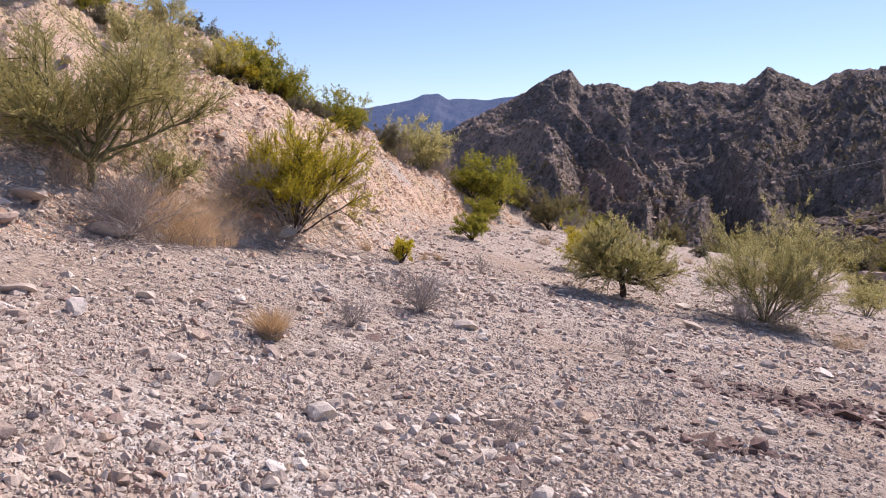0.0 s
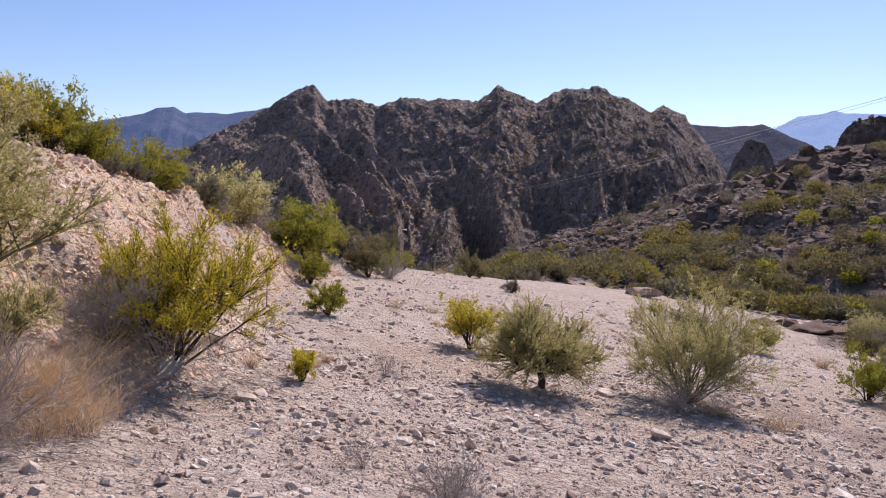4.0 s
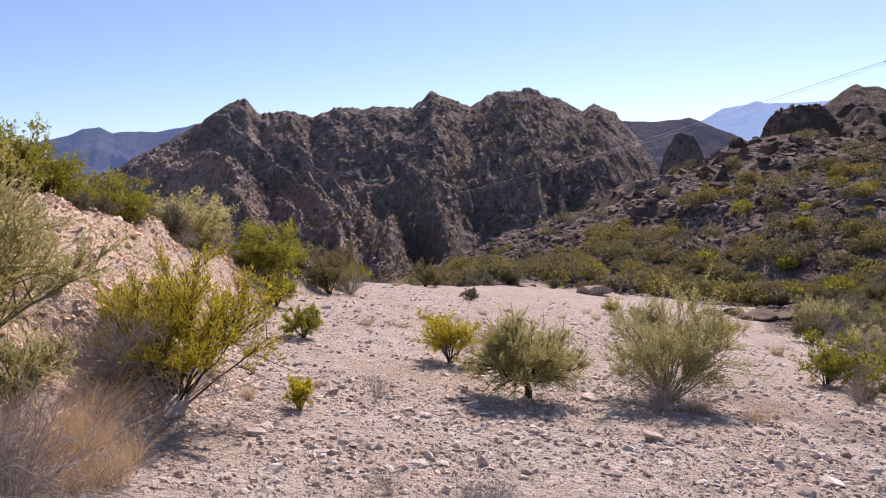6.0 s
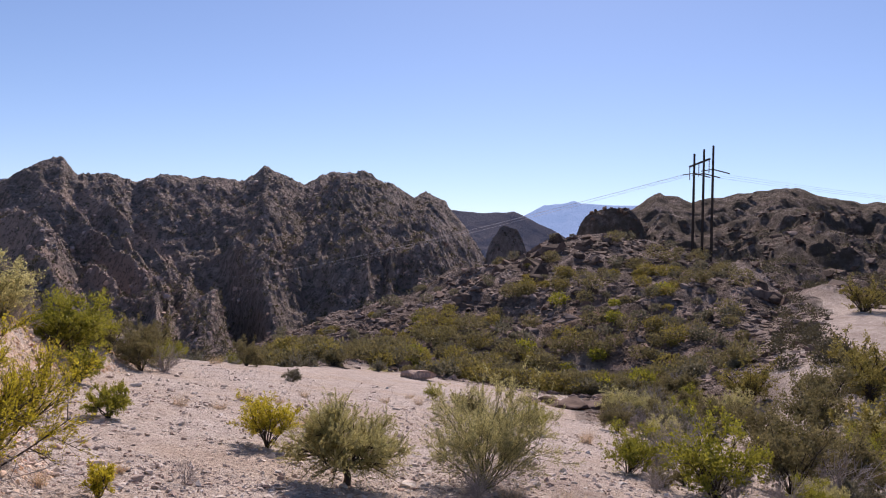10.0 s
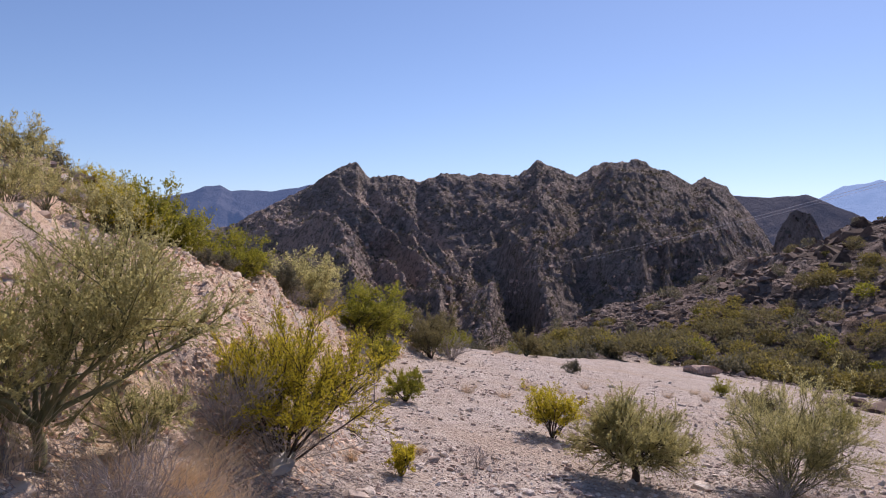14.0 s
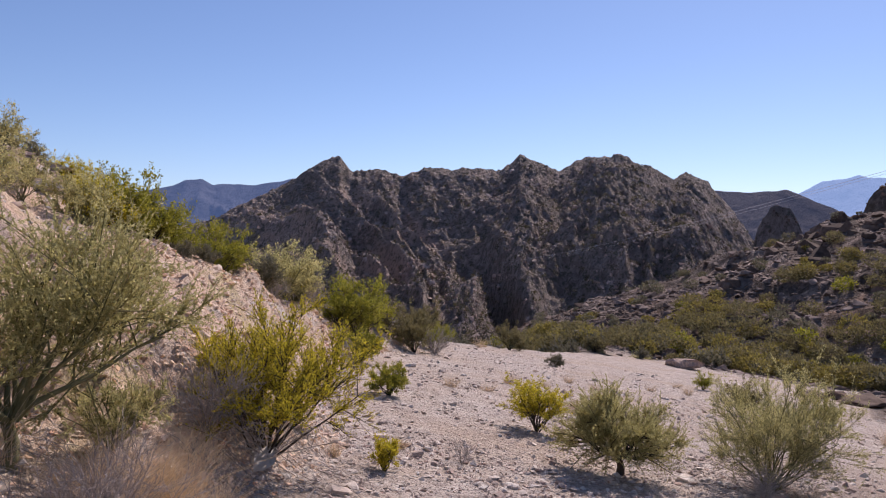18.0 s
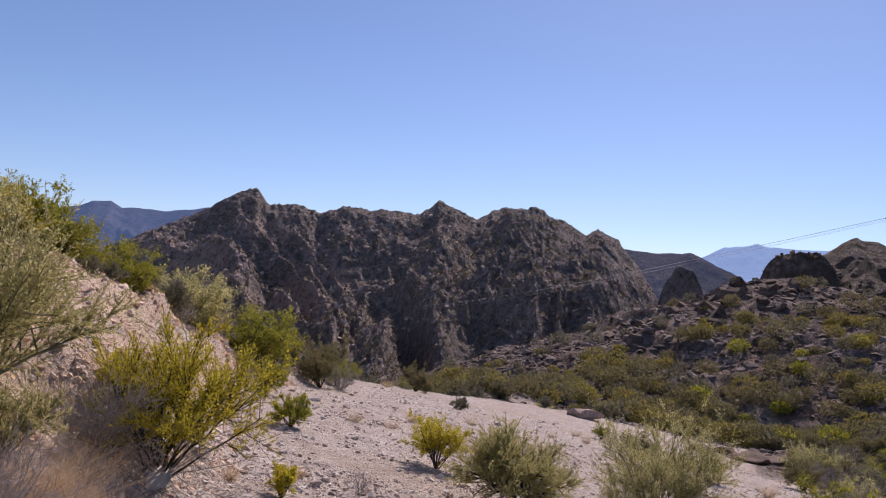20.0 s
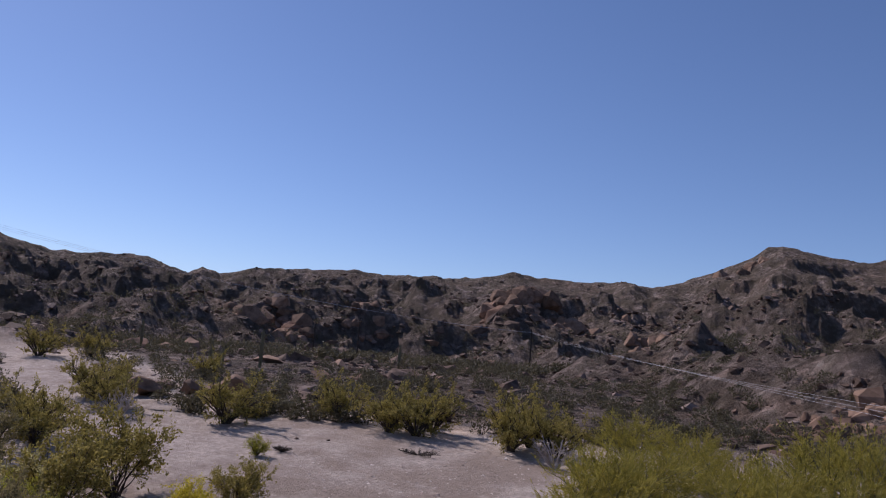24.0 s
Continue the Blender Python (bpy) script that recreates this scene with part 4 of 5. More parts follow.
put(leafy_bush("creosote_bush", 5, 1.6, 2.0, CREOSOTE, BARK, "yellow-green creosote bush with dark stems below a bank", "bush", stems=26, subs=8, twigs=11, leaves=26, leaf=0.025, slim=0.5, thick=0.017, dead=16, bare=0.2, lean=(0.3, -0.15), plume=0.5), -2.05, 12.35, 40)
put(small_tree("desert_tree", 8, 1.28, 1.55, OLIVE, BARK, "small olive desert tree with a crooked dark trunk", trunk=0.36, thick=0.055, limbs=15, subs=14, twigs=12, leaves=26, leaf=0.026, slim=0.4, leaf_spread=0.7, bare=0.3, plume=0.3), 3.62, 13.67)
put(leafy_bush("palo_verde_bush", 12, 1.75, 2.3, OLIVE, GREEN_BARK, "wispy olive palo verde bush on gravel", "bush", stems=28, subs=8, twigs=8, leaves=28, leaf=0.032, slim=0.3, spread=0.5, dead=14), 5.94, 12.94)
put(leafy_bush("palo_verde_bush", 13, 0.7, 1.1, OLIVE, GREEN_BARK, "low olive palo verde shoots below the bank", "bush", stems=12, subs=6, twigs=7, leaves=20, leaf=0.024, slim=0.4, plume=0.2), -3.65, 11.0)
put(leafy_bush("creosote_bush", 15, 1.0, 1.15, CREOSOTE, BARK, "small upright yellow-green creosote bush", "bush", stems=14, subs=6, twigs=6, leaves=18, leaf=0.035), 3.75, 16.5)
put(leafy_bush("brittlebush", 17, 0.62, 0.8, GREEN, BARK, "low fresh green bush on the gravel slope", "bush", stems=14, subs=5, twigs=5, leaves=16, leaf=0.04), 1.65, 19.0)
put(leafy_bush("brittlebush", 18, 0.95, 0.9, GREEN, BARK, "upright bright green bush beside the bank", "bush", stems=14, subs=6, twigs=5, leaves=16, leaf=0.045), 2.71, 24.5)
put(leafy_bush("brittlebush", 19, 0.42, 0.45, CREOSOTE, BARK, "small yellow-green bush at the foot of the bank", "bush", stems=10, subs=5, twigs=4, leaves=16, leaf=0.03), -0.38, 13.2)
put(dead_bush("dead_shrub", 21, 0.85, 1.2, "grey leafless shrub beside the creosote bush", 34, 7, 6), -2.75, 11.95)
put(dead_bush("dead_shrub", 22, 0.8, 1.3, "grey leafless shrub at the foot of the slope", 40, 7, 6), -3.72, 9.5)
put(dead_bush("dead_shrub", 23, 0.48, 0.66, "low grey leafless shrub on gravel", 34, 7, 5, thick=0.004), -0.42, 8.4)
put(dead_bush("dead_shrub", 24, 0.28, 0.42, "very low grey twiggy shrub on gravel", 26, 6, 4, thick=0.003), -1.15, 6.95)
put(dead_bush("dead_shrub", 25, 0.3, 0.5, "sparse grey twigs on gravel", 14, 5, 4, thick=0.003), -0.75, 9.5)
put(dead_bush("dead_shrub", 26, 0.3, 0.4, "sparse pale twigs on gravel", 14, 5, 4, thick=0.003), 1.71, 7.95)
put(dead_bush("dead_shrub", 27, 0.22, 0.34, "sparse dry weed on gravel", 12, 5, 4, thick=0.0025), 0.9, 5.4)
put(dead_bush("dead_shrub", 28, 0.24, 0.3, "sparse brown dry weed on gravel", 12, 5, 4, thick=0.0025), -0.17, 4.6)
put(dead_bush("dead_shrub", 29, 0.4, 0.6, "thin grey twigs lying on the slope", 16, 5, 4, thick=0.004), 1.12, 14.1)
put(dead_bush("dead_shrub", 30, 0.5, 0.7, "grey shrub below the palo verde bush", 26, 6, 5, thick=0.004), 5.2, 12.3)
put(dead_bush("dead_shrub", 33, 0.55, 0.9, "grey leafless shrub under the palo verde tree", 30, 6, 5), -4.6, 10.9)
put(grass_clump("grass_tuft", 31, 0.22, 0.26, 750, "orange straw-coloured round grass tuft with a dark base", 0.8), -1.74, 6.02)
for n, (x, y, tall, wide, count) in enumerate(((-3.55, 10.3, 0.6, 1.0, 420), (-3.25, 10.5, 0.55, 1.0, 380), (-3.1, 10.1, 0.45, 0.9, 260), (-3.8, 10.1, 0.5, 0.8, 260), (-3.4, 9.9, 0.4, 0.8, 200), (-2.9, 10.6, 0.4, 0.8, 160), (-4.6, 10.0, 0.5, 0.9, 150), (-2.9, 11.4, 0.35, 0.8, 120), (-4.7, 11.3, 0.4, 0.9, 120), (-3.9, 12.4, 0.3, 0.7, 100),
                                               (5.9, 12.2, 0.35, 0.7, 200), (6.6, 11.6, 0.3, 0.8, 160), (0.1, 14.2, 0.2, 0.2, 90), (0.4, 14.7, 0.2, 0.2, 90), (-0.95, 13.6, 0.25, 0.3, 100),
                                               (6.6, 23.1, 0.35, 0.5, 120), (10, 25.5, 0.3, 0.5, 120), (6.62, 19.8, 0.3, 0.4, 110), (16.26, 18.9, 0.5, 0.6, 160))):
    put(grass_clump("grass_tuft", 40 + n, tall, wide, count, "dry straw grass clump on stony ground", 0.95, group="dry grass clumps"), x, y)

for n in range(16):
    b, r = radians(rng_grass.uniform(12, 42)), rng_grass.uniform(16, 38)
    put(grass_clump("grass_tuft", 240 + n, rng_grass.uniform(0.2, 0.4), rng_grass.uniform(0.4, 0.9), 110, "low dry straw grass on the gravel flat", 1.1, group="dry grass clumps"), EYE[0] + r * math.sin(b), EYE[1] + r * math.cos(b))
litter("twig_litter", ((-3.7, 9.8, 0.6, 500), (-2.2, 12.2, 0.7, 520), (-4.2, 10.8, 0.6, 300), (5.6, 12.4, 0.6, 200), (-1.2, 13.2, 0.5, 150)), "grey dead twigs lying under the shrubs", 33)

# ---- bushes farther off: some kinds, each built once ----
KINDS = ((GREEN, BARK, 1.5, 1.7, "fresh green rounded desert bush"), (CREOSOTE, BARK, 1.6, 1.9, "yellow-green creosote bush on stony ground"), (OLIVE, GREEN_BARK, 1.7, 2.1, "olive palo verde bush"),
         (SAGE, TWIG, 1.1, 1.5, "grey-green rounded desert shrub"), (SCRUB, BARK, 1.4, 1.9, "dull olive scrub bush"), None, (DRAB, BARK, 1.4, 2.2, "yellow-olive bush at the edge of the dirt clearing"))
first = {}


def kind_of(kind, far):
    """The first plant of a kind; those far off have fewer and larger leaf clumps."""
    if kind == 5:
        return dead_bush("dead_shrub", 70 + far, 0.8, 1.2, "grey leafless shrub on the slope", 24 - 10 * far, 5 - 2 * far, 4 - far, group="grey shrubs", thick=0.01 + 0.01 * far)
    mat, bark, tall, wide, label = KINDS[kind]
    if far:
        return leafy_bush("desert_bush", 80 + kind, tall, wide, mat, bark, label, "bush", 18, 5, 4, 14 + 6 * (kind == 6), 0.078 - 0.02 * (kind == 6), 0.5, 0.03, 0.9, group="desert bushes", split=False, plume=0.1, bare=0.02)
    return leafy_bush("desert_bush", 60 + kind, tall, wide, mat, bark, label, "bush", 20, 6, 5, 13, 0.06, 0.5, 0.016, 0.9, group="desert bushes", split=False)


def plant(kind, x, y, tall, turn):
    """A plant of a kind, scaled to a height."""
    far = int(math.hypot(x - EYE[0], y - EYE[1]) > 44)
    size = tall / (1.5, 1.6, 1.7, 1.1, 1.4, 0.8, 1.4)[kind]
    if (kind, far) in first:
        return again(first[kind, far], x, y, turn, size, 0.03)
    first[kind, far] = kind_of(kind, far)
    return put(first[kind, far], x, y, turn, size, 0.03)


rng = np.random.RandomState(7)
# along the top of the bank
for kind, x, y, tall in ((2, -4.15, 17.5, 0.9), (1, -3.8, 18.0, 0.95), (0, -3.5, 18.4, 1.05), (0, -3.1, 18.8, 1.05), (0, -2.7, 19.3, 0.95), (3, -2.55, 18.0, 0.3), (3, -2.2, 18.5, 0.32), (3, -1.9, 19.2, 0.25), (0, -1.75, 20.7, 1.1), (0, -1.4, 21.3, 0.95),
                         (2, 0.35, 24.6, 1.65), (2, 1.0, 25.3, 1.4), (3, -0.45, 22.6, 0.7), (5, 0.1, 23.6, 0.7), (5, 1.7, 26.1, 0.8), (5, 1.3, 25.6, 0.9), (0, 2.7, 26.5, 1.35), (0, 3.2, 27.0, 1.6), (0, 3.9, 28.0, 1.55), (4, 6.2, 29.6, 1.3), (5, 7.1, 30.0, 1.0), (4, 5.2, 29.9, 1.0),
                         (3, -5.9, 24.4, 1.0), (5, -5.4, 24.8, 0.9), (5, -6.4, 24.6, 1.0), (3, -6.8, 24.2, 0.7), (1, -4.5, 22.4, 0.85), (1, -4.0, 22.0, 0.8), (2, -4.3, 21.2, 0.7), (2, -5.6, 19.6, 0.9), (1, -7.0, 19.6, 1.1), (2, -5.3, 15.4, 0.8), (2, -6.2, 13.8, 0.6),
                         (5, -6.8, 14.4, 0.5), (0, -6.4, 16.6, 0.6), (5, -7.0, 17.2, 0.5), (2, -8.4, 16.6, 0.6), (5, -5.2, 16.6, 0.5), (2, -5.0, 17.4, 0.8), (3, -5.8, 15.4, 0.35), (2, -7.4, 18.2, 0.6), (5, -7.6, 12.6, 0.4), (2, -9.0, 14.8, 0.6)):
    plant(kind, x, y, tall, rng.uniform(0, 360))
# on the flat, and the thicket below it
for kind, x, y, tall in ((0, 19.1, 29.7, 0.7), (4, 14.2, 22.4, 1.0), (0, 15.4, 20.4, 0.9), (0, 12.5, 14.6, 1.1), (5, 13.3, 14.4, 1.2), (0, 11.95, 12.0, 1.6), (4, 15.9, 12.2, 1.8), (5, 16.9, 11.6, 1.3),
                         (4, 19.5, 12.6, 1.7), (0, 22.2, 13.0, 1.6), (5, 12.6, 10.8, 0.8), (4, 26, 18.3, 1.9), (4, 30.5, 17.8, 2.2), (2, 28, 14.5, 2.1), (3, 24, 20.5, 1.2), (5, 21, 18.5, 1.2), (4, 34.4, 19.3, 2.3),
                         (0, 7.6, 31.5, 0.9), (4, 8.1, 34.4, 1.5), (2, 11.5, 18.2, 0.9), (3, 13.2, 31.8, 0.5)):
    plant(kind, x, y, tall, rng.uniform(0, 360))
# round the dirt clearing
for kind, x, y, tall in ((6, 49.0, 11.3, 3.1), (6, 54.5, 4.4, 2.9), (6, 49.4, -0.8, 3.0), (6, 51.5, -2.0, 3.0), (6, 50.2, 1.0, 2.7), (6, 54.3, 21.5, 2.9), (5, 48.5, 17.8, 1.9), (6, 51, 19, 2.4), (6, 38.1, 18.7, 2.6), (6, 41, 20, 2.7),
                         (6, 31.2, 12.7, 3.3), (6, 27.5, 13.6, 2.8), (1, 29.0, 9.2, 1.6), (6, 30.2, 7.6, 2.0), (0, 40.3, 8.2, 1.0), (6, 46.0, -6.5, 2.9), (6, 48.0, -8.0, 3.3), (6, 45.0, -9.0, 2.7), (5, 41.8, -8.2, 1.9),
                         (6, 62, 22, 2.0), (6, 36, 24, 2.2), (6, 77, 34, 3.0), (6, 80, 30, 2.6), (6, 72, 17, 2.4)):
    plant(kind, x, y, tall, rng.uniform(0, 360))
trees = small_tree("palo_verde_tree", 81, 3.9, 4.4, YELLOW, GREEN_BARK, "yellow-green palo verde tree beside the clearing", trunk=0.5, thick=0.1, limbs=12, subs=9, twigs=8, leaves=14, leaf=0.15, slim=0.13, group="palo verdes")
put(trees, 25.8, -6.0)
for x, y, size, turn in ((29.2, -8.4, 1.0, 80), (28.6, -7.6, 0.92, 200), (31.5, -10.5, 0.85, 140), (34, -14, 0.8, 20), (38.5, -14.5, 0.8, 300), (30.5, -14.5, 0.75, 250), (42.0, -12.5, 0.85, 60),
                         (24.6, -11.2, 0.95, 170), (26.8, -13.8, 1.0, 30), (29.6, -17.6, 1.1, 110), (23.6, -14.6, 0.9, 220), (32.5, -20.5, 1.1, 290)):
    again(trees, x, y, turn, size)


def spread(count, low_b, high_b, low_r, high_r, keep):
    """Random spots by bearing and distance, more of them near than far."""
    b = np.radians(rng.uniform(low_b, high_b, count))
    r = np.exp(rng.uniform(np.log(low_r), np.log(high_r), count))
    x, y = EYE[0] + r * np.sin(b), EYE[1] + r * np.cos(b)
    on = keep(x, y, r, np.degrees(b))
    on = on & (road_share(x, y) < 0.2)
    return x[on], y[on], r[on]


def edge_of(b):
    return np.interp(b, [-90, 0, 12, 24, 30, 40, 48, 60, 75], [60, 45, 37, 38, 44, 62, 70, 72, 90])


sets = [spread(140, 9, 50, 34, 66, lambda x, y, r, b: (r > edge_of(b) - 2.0) & (r < edge_of(b) + 9)),
        spread(120, 45, 69, 30, 66, lambda x, y, r, b: (b > np.interp(r, [20, 40, 60], [55, 53, 51.5])) & (b < np.interp(r, [20, 40, 66], [80, 62, 58]))),
        spread(34, 56, 72, 17, 36, lambda x, y, r, b: fbm(x, y, 6, 2, 95) > -0.25)]
for low, (x, y, r) in zip((0.5, 0.5, 0.3), sets):
    for xx, yy, rr in zip(x, y, r):
        plant(int(rng.choice([0, 2, 3, 4, 4, 4, 4, 5, 5] if xx > 15 else [0, 2, 2, 3, 4, 4, 5])), xx, yy, rng.uniform(low, 2.7 * low) * (0.8 + 0.006 * rr), rng.uniform(0, 360))

# ---- stones ----


def strewn_round(n, near, far, low_b=-38, high_b=128):
    b = np.radians(rng.uniform(low_b, high_b, n))
    r = np.exp(rng.uniform(np.log(near), np.log(far), n))
    return -1.6 + r * np.sin(b), 1.2 + r * np.cos(b), r


def off_bank(x, y, lumps, bare):
    return ((bank_share(x, y)[1] < 0.25) | (y < 10.5)) & (fbm(x, y, lumps, 3, 91) + rng.uniform(-0.5, 0.5, len(x)) > bare)


x, y, r = strewn_round(95000, 1.4, 15, -38, 75)
on = off_bank(x, y, 1.0, -0.15)
strewn("grit", x[on], y[on], np.minimum(rng.lognormal(np.log(0.021), 0.45, len(x)) * (0.75 + 0.05 * r), 0.06)[on], STONE, "grey-pink stone chips covering the ground", "gravel", 2, 0.05, 0, (0.7, 1.15))
x, y, r = strewn_round(36000, 1.5, 28, -38, 90)
on = off_bank(x, y, 1.2, 0.22)
strewn("gravel_stones", x[on], y[on], np.minimum(rng.lognormal(np.log(0.04), 0.45, len(x)) * (0.75 + 0.035 * r), 0.14)[on], STONE, "grey-pink loose stones strewn over pale gravel", "stones", 3, 0.1, 1, (0.65, 1.1))
x, y, r = strewn_round(2600, 2.0, 30)
on = off_bank(x, y, 1.8, 0.0)
strewn("cobbles", x[on], y[on], np.minimum(rng.lognormal(np.log(0.075), 0.3, len(x)) * (0.8 + 0.05 * r), 0.24)[on], STONE, "angular grey stones lying on gravel", "stones", 4, 0.12, 1.5, (0.6, 1.0))
x, y, r = strewn_round(16000, 9, 40, 0, 70)
on = off_bank(x, y, 2.0, 0.0)
strewn("field_stones", x[on], y[on], np.minimum(rng.lognormal(np.log(0.075), 0.4, len(x)), 0.3)[on], STONE, "grey-pink stones strewn over the gravel flat", "stones", 12, 0.1, 1)
n = 26000
yy = rng.uniform(8, 31, n)
xx = table(CREST_X, yy) + table(FACE, yy) * rng.uniform(-0.25, 1.0, n)
strewn("bank_rubble", xx, yy, np.minimum(rng.lognormal(np.log(0.046), 0.55, n), 0.26), BANK_STONE, "crumbling orange-pink rubble on the cut bank", "rubble", 5, 0.32, 1)
n = 3000
yy = rng.uniform(8, 30, n)
xx = table(CREST_X, yy) - rng.uniform(0.3, 7, n)
strewn("hilltop_stones", xx, yy, np.minimum(rng.lognormal(np.log(0.075), 0.7, n), 0.8), STONE, "pale stones on the hill above the bank", "stones", 6, 0.25, 1)


def hill_rocks(name, n, low_b, high_b, low_r, high_r, size, most, material, label, seed, bare=-0.1, lumps=14):
    b = np.radians(rng.uniform(low_b, high_b, n))
    r = rng.uniform(low_r, high_r, n)
    x, y = EYE[0] + r * np.sin(b), EYE[1] + r * np.cos(b)
    on = (road_share(x, y) < 0.03) & (fbm(x, y, lumps, 3, seed + 70) + rng.uniform(-0.3, 0.3, n) > bare)
    big = np.minimum(rng.lognormal(np.log(size), 0.55, n) * (0.6 + 0.4 * r / low_r), most)
    return strewn(name, x[on], y[on], big[on], material, label, "rocks", seed, 0.2, 1, (0.35, 0.8))


hill_rocks("hillside_rocks", 9000, 26, 70, 62, 132, 0.5, 2.4, CLIFF, "dark brown rocks covering the hillside", 7)
hill_rocks("pale_hillside_rocks", 9000, 24, 70, 58, 130, 0.5, 2.2, HILL_ROCK, "pale rocks lying between scrub on the hillside", 8)
hill_rocks("slope_rocks", 11000, 60, 128, 60, 330, 0.6, 5.0, CLIFF, "brown rocks and ledges on the far slope", 9)
hill_rocks("pale_slope_rocks", 7000, 62, 128, 62, 300, 0.5, 4.0, HILL_ROCK, "grey-brown stones and ledges on the far slope", 16)
hill_rocks("slope_outcrops", 900, 68, 128, 75, 330, 1.0, 8.0, TAN_CLIFF, "tan rock outcrops on the far slope", 10, 0.15, 30)


hill_rocks("clearing_gravel", 9000, 56, 122, 24, 62, 0.07, 0.4, STONE, "grey-pink stones scattered over the dirt clearing", 14, 0.0, 5)
hill_rocks("thicket_rocks", 1800, 51.5, 62, 34, 66, 0.22, 1.0, CLIFF, "brown rocks between the bushes below the hill", 15, -0.1, 6)


def crags(name, n, low_b, high_b, low_r, high_r, size, tall, material, label, seed):
    """Broken rock faces standing out of a far mountainside."""
    b, r = np.radians(rng.uniform(low_b, high_b, n)), rng.uniform(low_r, high_r, n)
    x, y = EYE[0] + r * np.sin(b), EYE[1] + r * np.cos(b)
    on = fbm(x, y, 45, 3, seed) + rng.uniform(-0.35, 0.35, n) > -0.1
    return strewn(name, x[on], y[on], rng.lognormal(np.log(size), 0.45, n)[on], material, label, "crags", seed, 0.42, 1, tall)


crags("canyon_crags", 11000, 5, 43.5, 360, 665, 1.7, (0.6, 1.4), WALL_ROCK, "purple-brown crags covering the canyon wall", 34)
crags("knob_crags", 260, 44.3, 46.7, 490, 524, 1.7, (0.8, 1.6), CLIFF, "dark crags of a rock knob above the canyon", 35)
crags("butte_crags", 500, 50, 56, 300, 336, 1.6, (0.5, 1.4), CLIFF, "dark crags of a rounded butte", 36)
crags("east_crags", 3500, 52, 128, 300, 466, 1.9, (0.5, 1.1), CLIFF, "dark rocks along the eastern heights", 37)


def hill_scrub(name, n, low_b, high_b, low_r, high_r, tall, count, leaf, material, label, seed, bare):
    b = np.radians(rng.uniform(low_b, high_b, n))
    r = low_r + (high_r - low_r) * rng.uniform(0, 1, n) ** 1.8
    x, y = EYE[0] + r * np.sin(b), EYE[1] + r * np.cos(b)
    on = (road_share(x, y) < 0.2) & (fbm(x, y, 12, 3, seed + 40) + rng.uniform(-0.4, 0.4, n) > bare + 0.25 * (r - low_r) / (high_r - low_r))
    return scrub(name, x[on], y[on], rng.uniform(*tall, n)[on], count, leaf, material, label, seed)


hill_scrub("hillside_scrub", 330, 24, 62, 63, 125, (0.9, 2.2), 520, 0.2, SCRUB, "olive scrub scattered over the rocky hillside", 21, -0.3)
hill_scrub("yellow_hillside_scrub", 220, 24, 60, 62, 112, (0.8, 2.0), 480, 0.2, DRAB, "yellow-olive bushes scattered over the hillside", 27, -0.2)
hill_scrub("green_hillside_scrub", 36, 24, 59, 62, 105, (0.8, 1.7), 420, 0.23, GREEN, "green bushes scattered over the hillside", 22, -0.2)
hill_scrub("grey_hillside_scrub", 280, 25, 62, 62, 130, (0.6, 1.5), 260, 0.22, SAGE, "grey-green scrub scattered over the hillside", 23, -0.3)
hill_scrub("slope_scrub", 1500, 64, 128, 56, 150, (0.6, 1.5), 200, 0.19, BRUSH, "dull grey-brown scrub on the rocky slope", 24, -0.2)
hill_scrub("far_slope_scrub", 3200, 60, 128, 130, 330, (1.0, 2.2), 40, 0.4, BRUSH, "dull grey-brown scrub on the far rocky slope", 26, -0.3)
hill_scrub("canyon_scrub", 4200, 4, 44, 365, 665, (1.5, 3.4), 14, 1.2, BRUSH, "dark scrub dotted over the canyon wall", 25, -0.3)

meshes = [rock_mesh(200 + k, m) for k, m in enumerate((STONE, STONE, PALE_STONE, STONE, RED_STONE, STONE, PALE_STONE))]
LABELS = {STONE: "grey-pink angular stone lying on gravel", PALE_STONE: "pale flat stone lying on gravel", RED_STONE: "red-brown stone lying on gravel"}


def rock(mesh, x, y, wide, turn, flat=0.7, label="", group="loose rocks", sink=0.1):
    ob = tagged(new("rock", mesh), label or LABELS[mesh.materials[0]], "rock", group)
    ob.matrix_basis = pose(x, y, z_at(x, y) - sink * wide * flat, 0, 0, turn) @ Matrix.Diagonal((wide, wide * 0.8, wide * flat, 1))
    return ob


for _ in range(240):
    a, d = radians(rng.uniform(-36, 125)), math.exp(rng.uniform(math.log(2.2), math.log(26)))
    x, y = -1.5 + d * math.sin(a), 1.0 + d * math.cos(a)
    if float(bank_share(np.array([x]), np.array([y]))[1][0]) < 0.1:
        rock(meshes[rng.randint(7)], x, y, min(0.25, 0.07 * math.exp(rng.normal(0, 0.4)) * (0.9 + 0.035 * d)), rng.uniform(0, 360), rng.uniform(0.5, 0.85))
for x, y, wide, flat, turn in ((-5.0, 19.6, 1.5, 0.22, 20), (-5.6, 20.8, 1.7, 0.22, 100), (-5.2, 22.4, 1.6, 0.25, 10), (-4.2, 15.9, 0.7, 0.5, 30)):
    rock(meshes[1], x, y, wide, turn, flat, "weathered rock ledge on the hill", "hill ledges", 0.3)
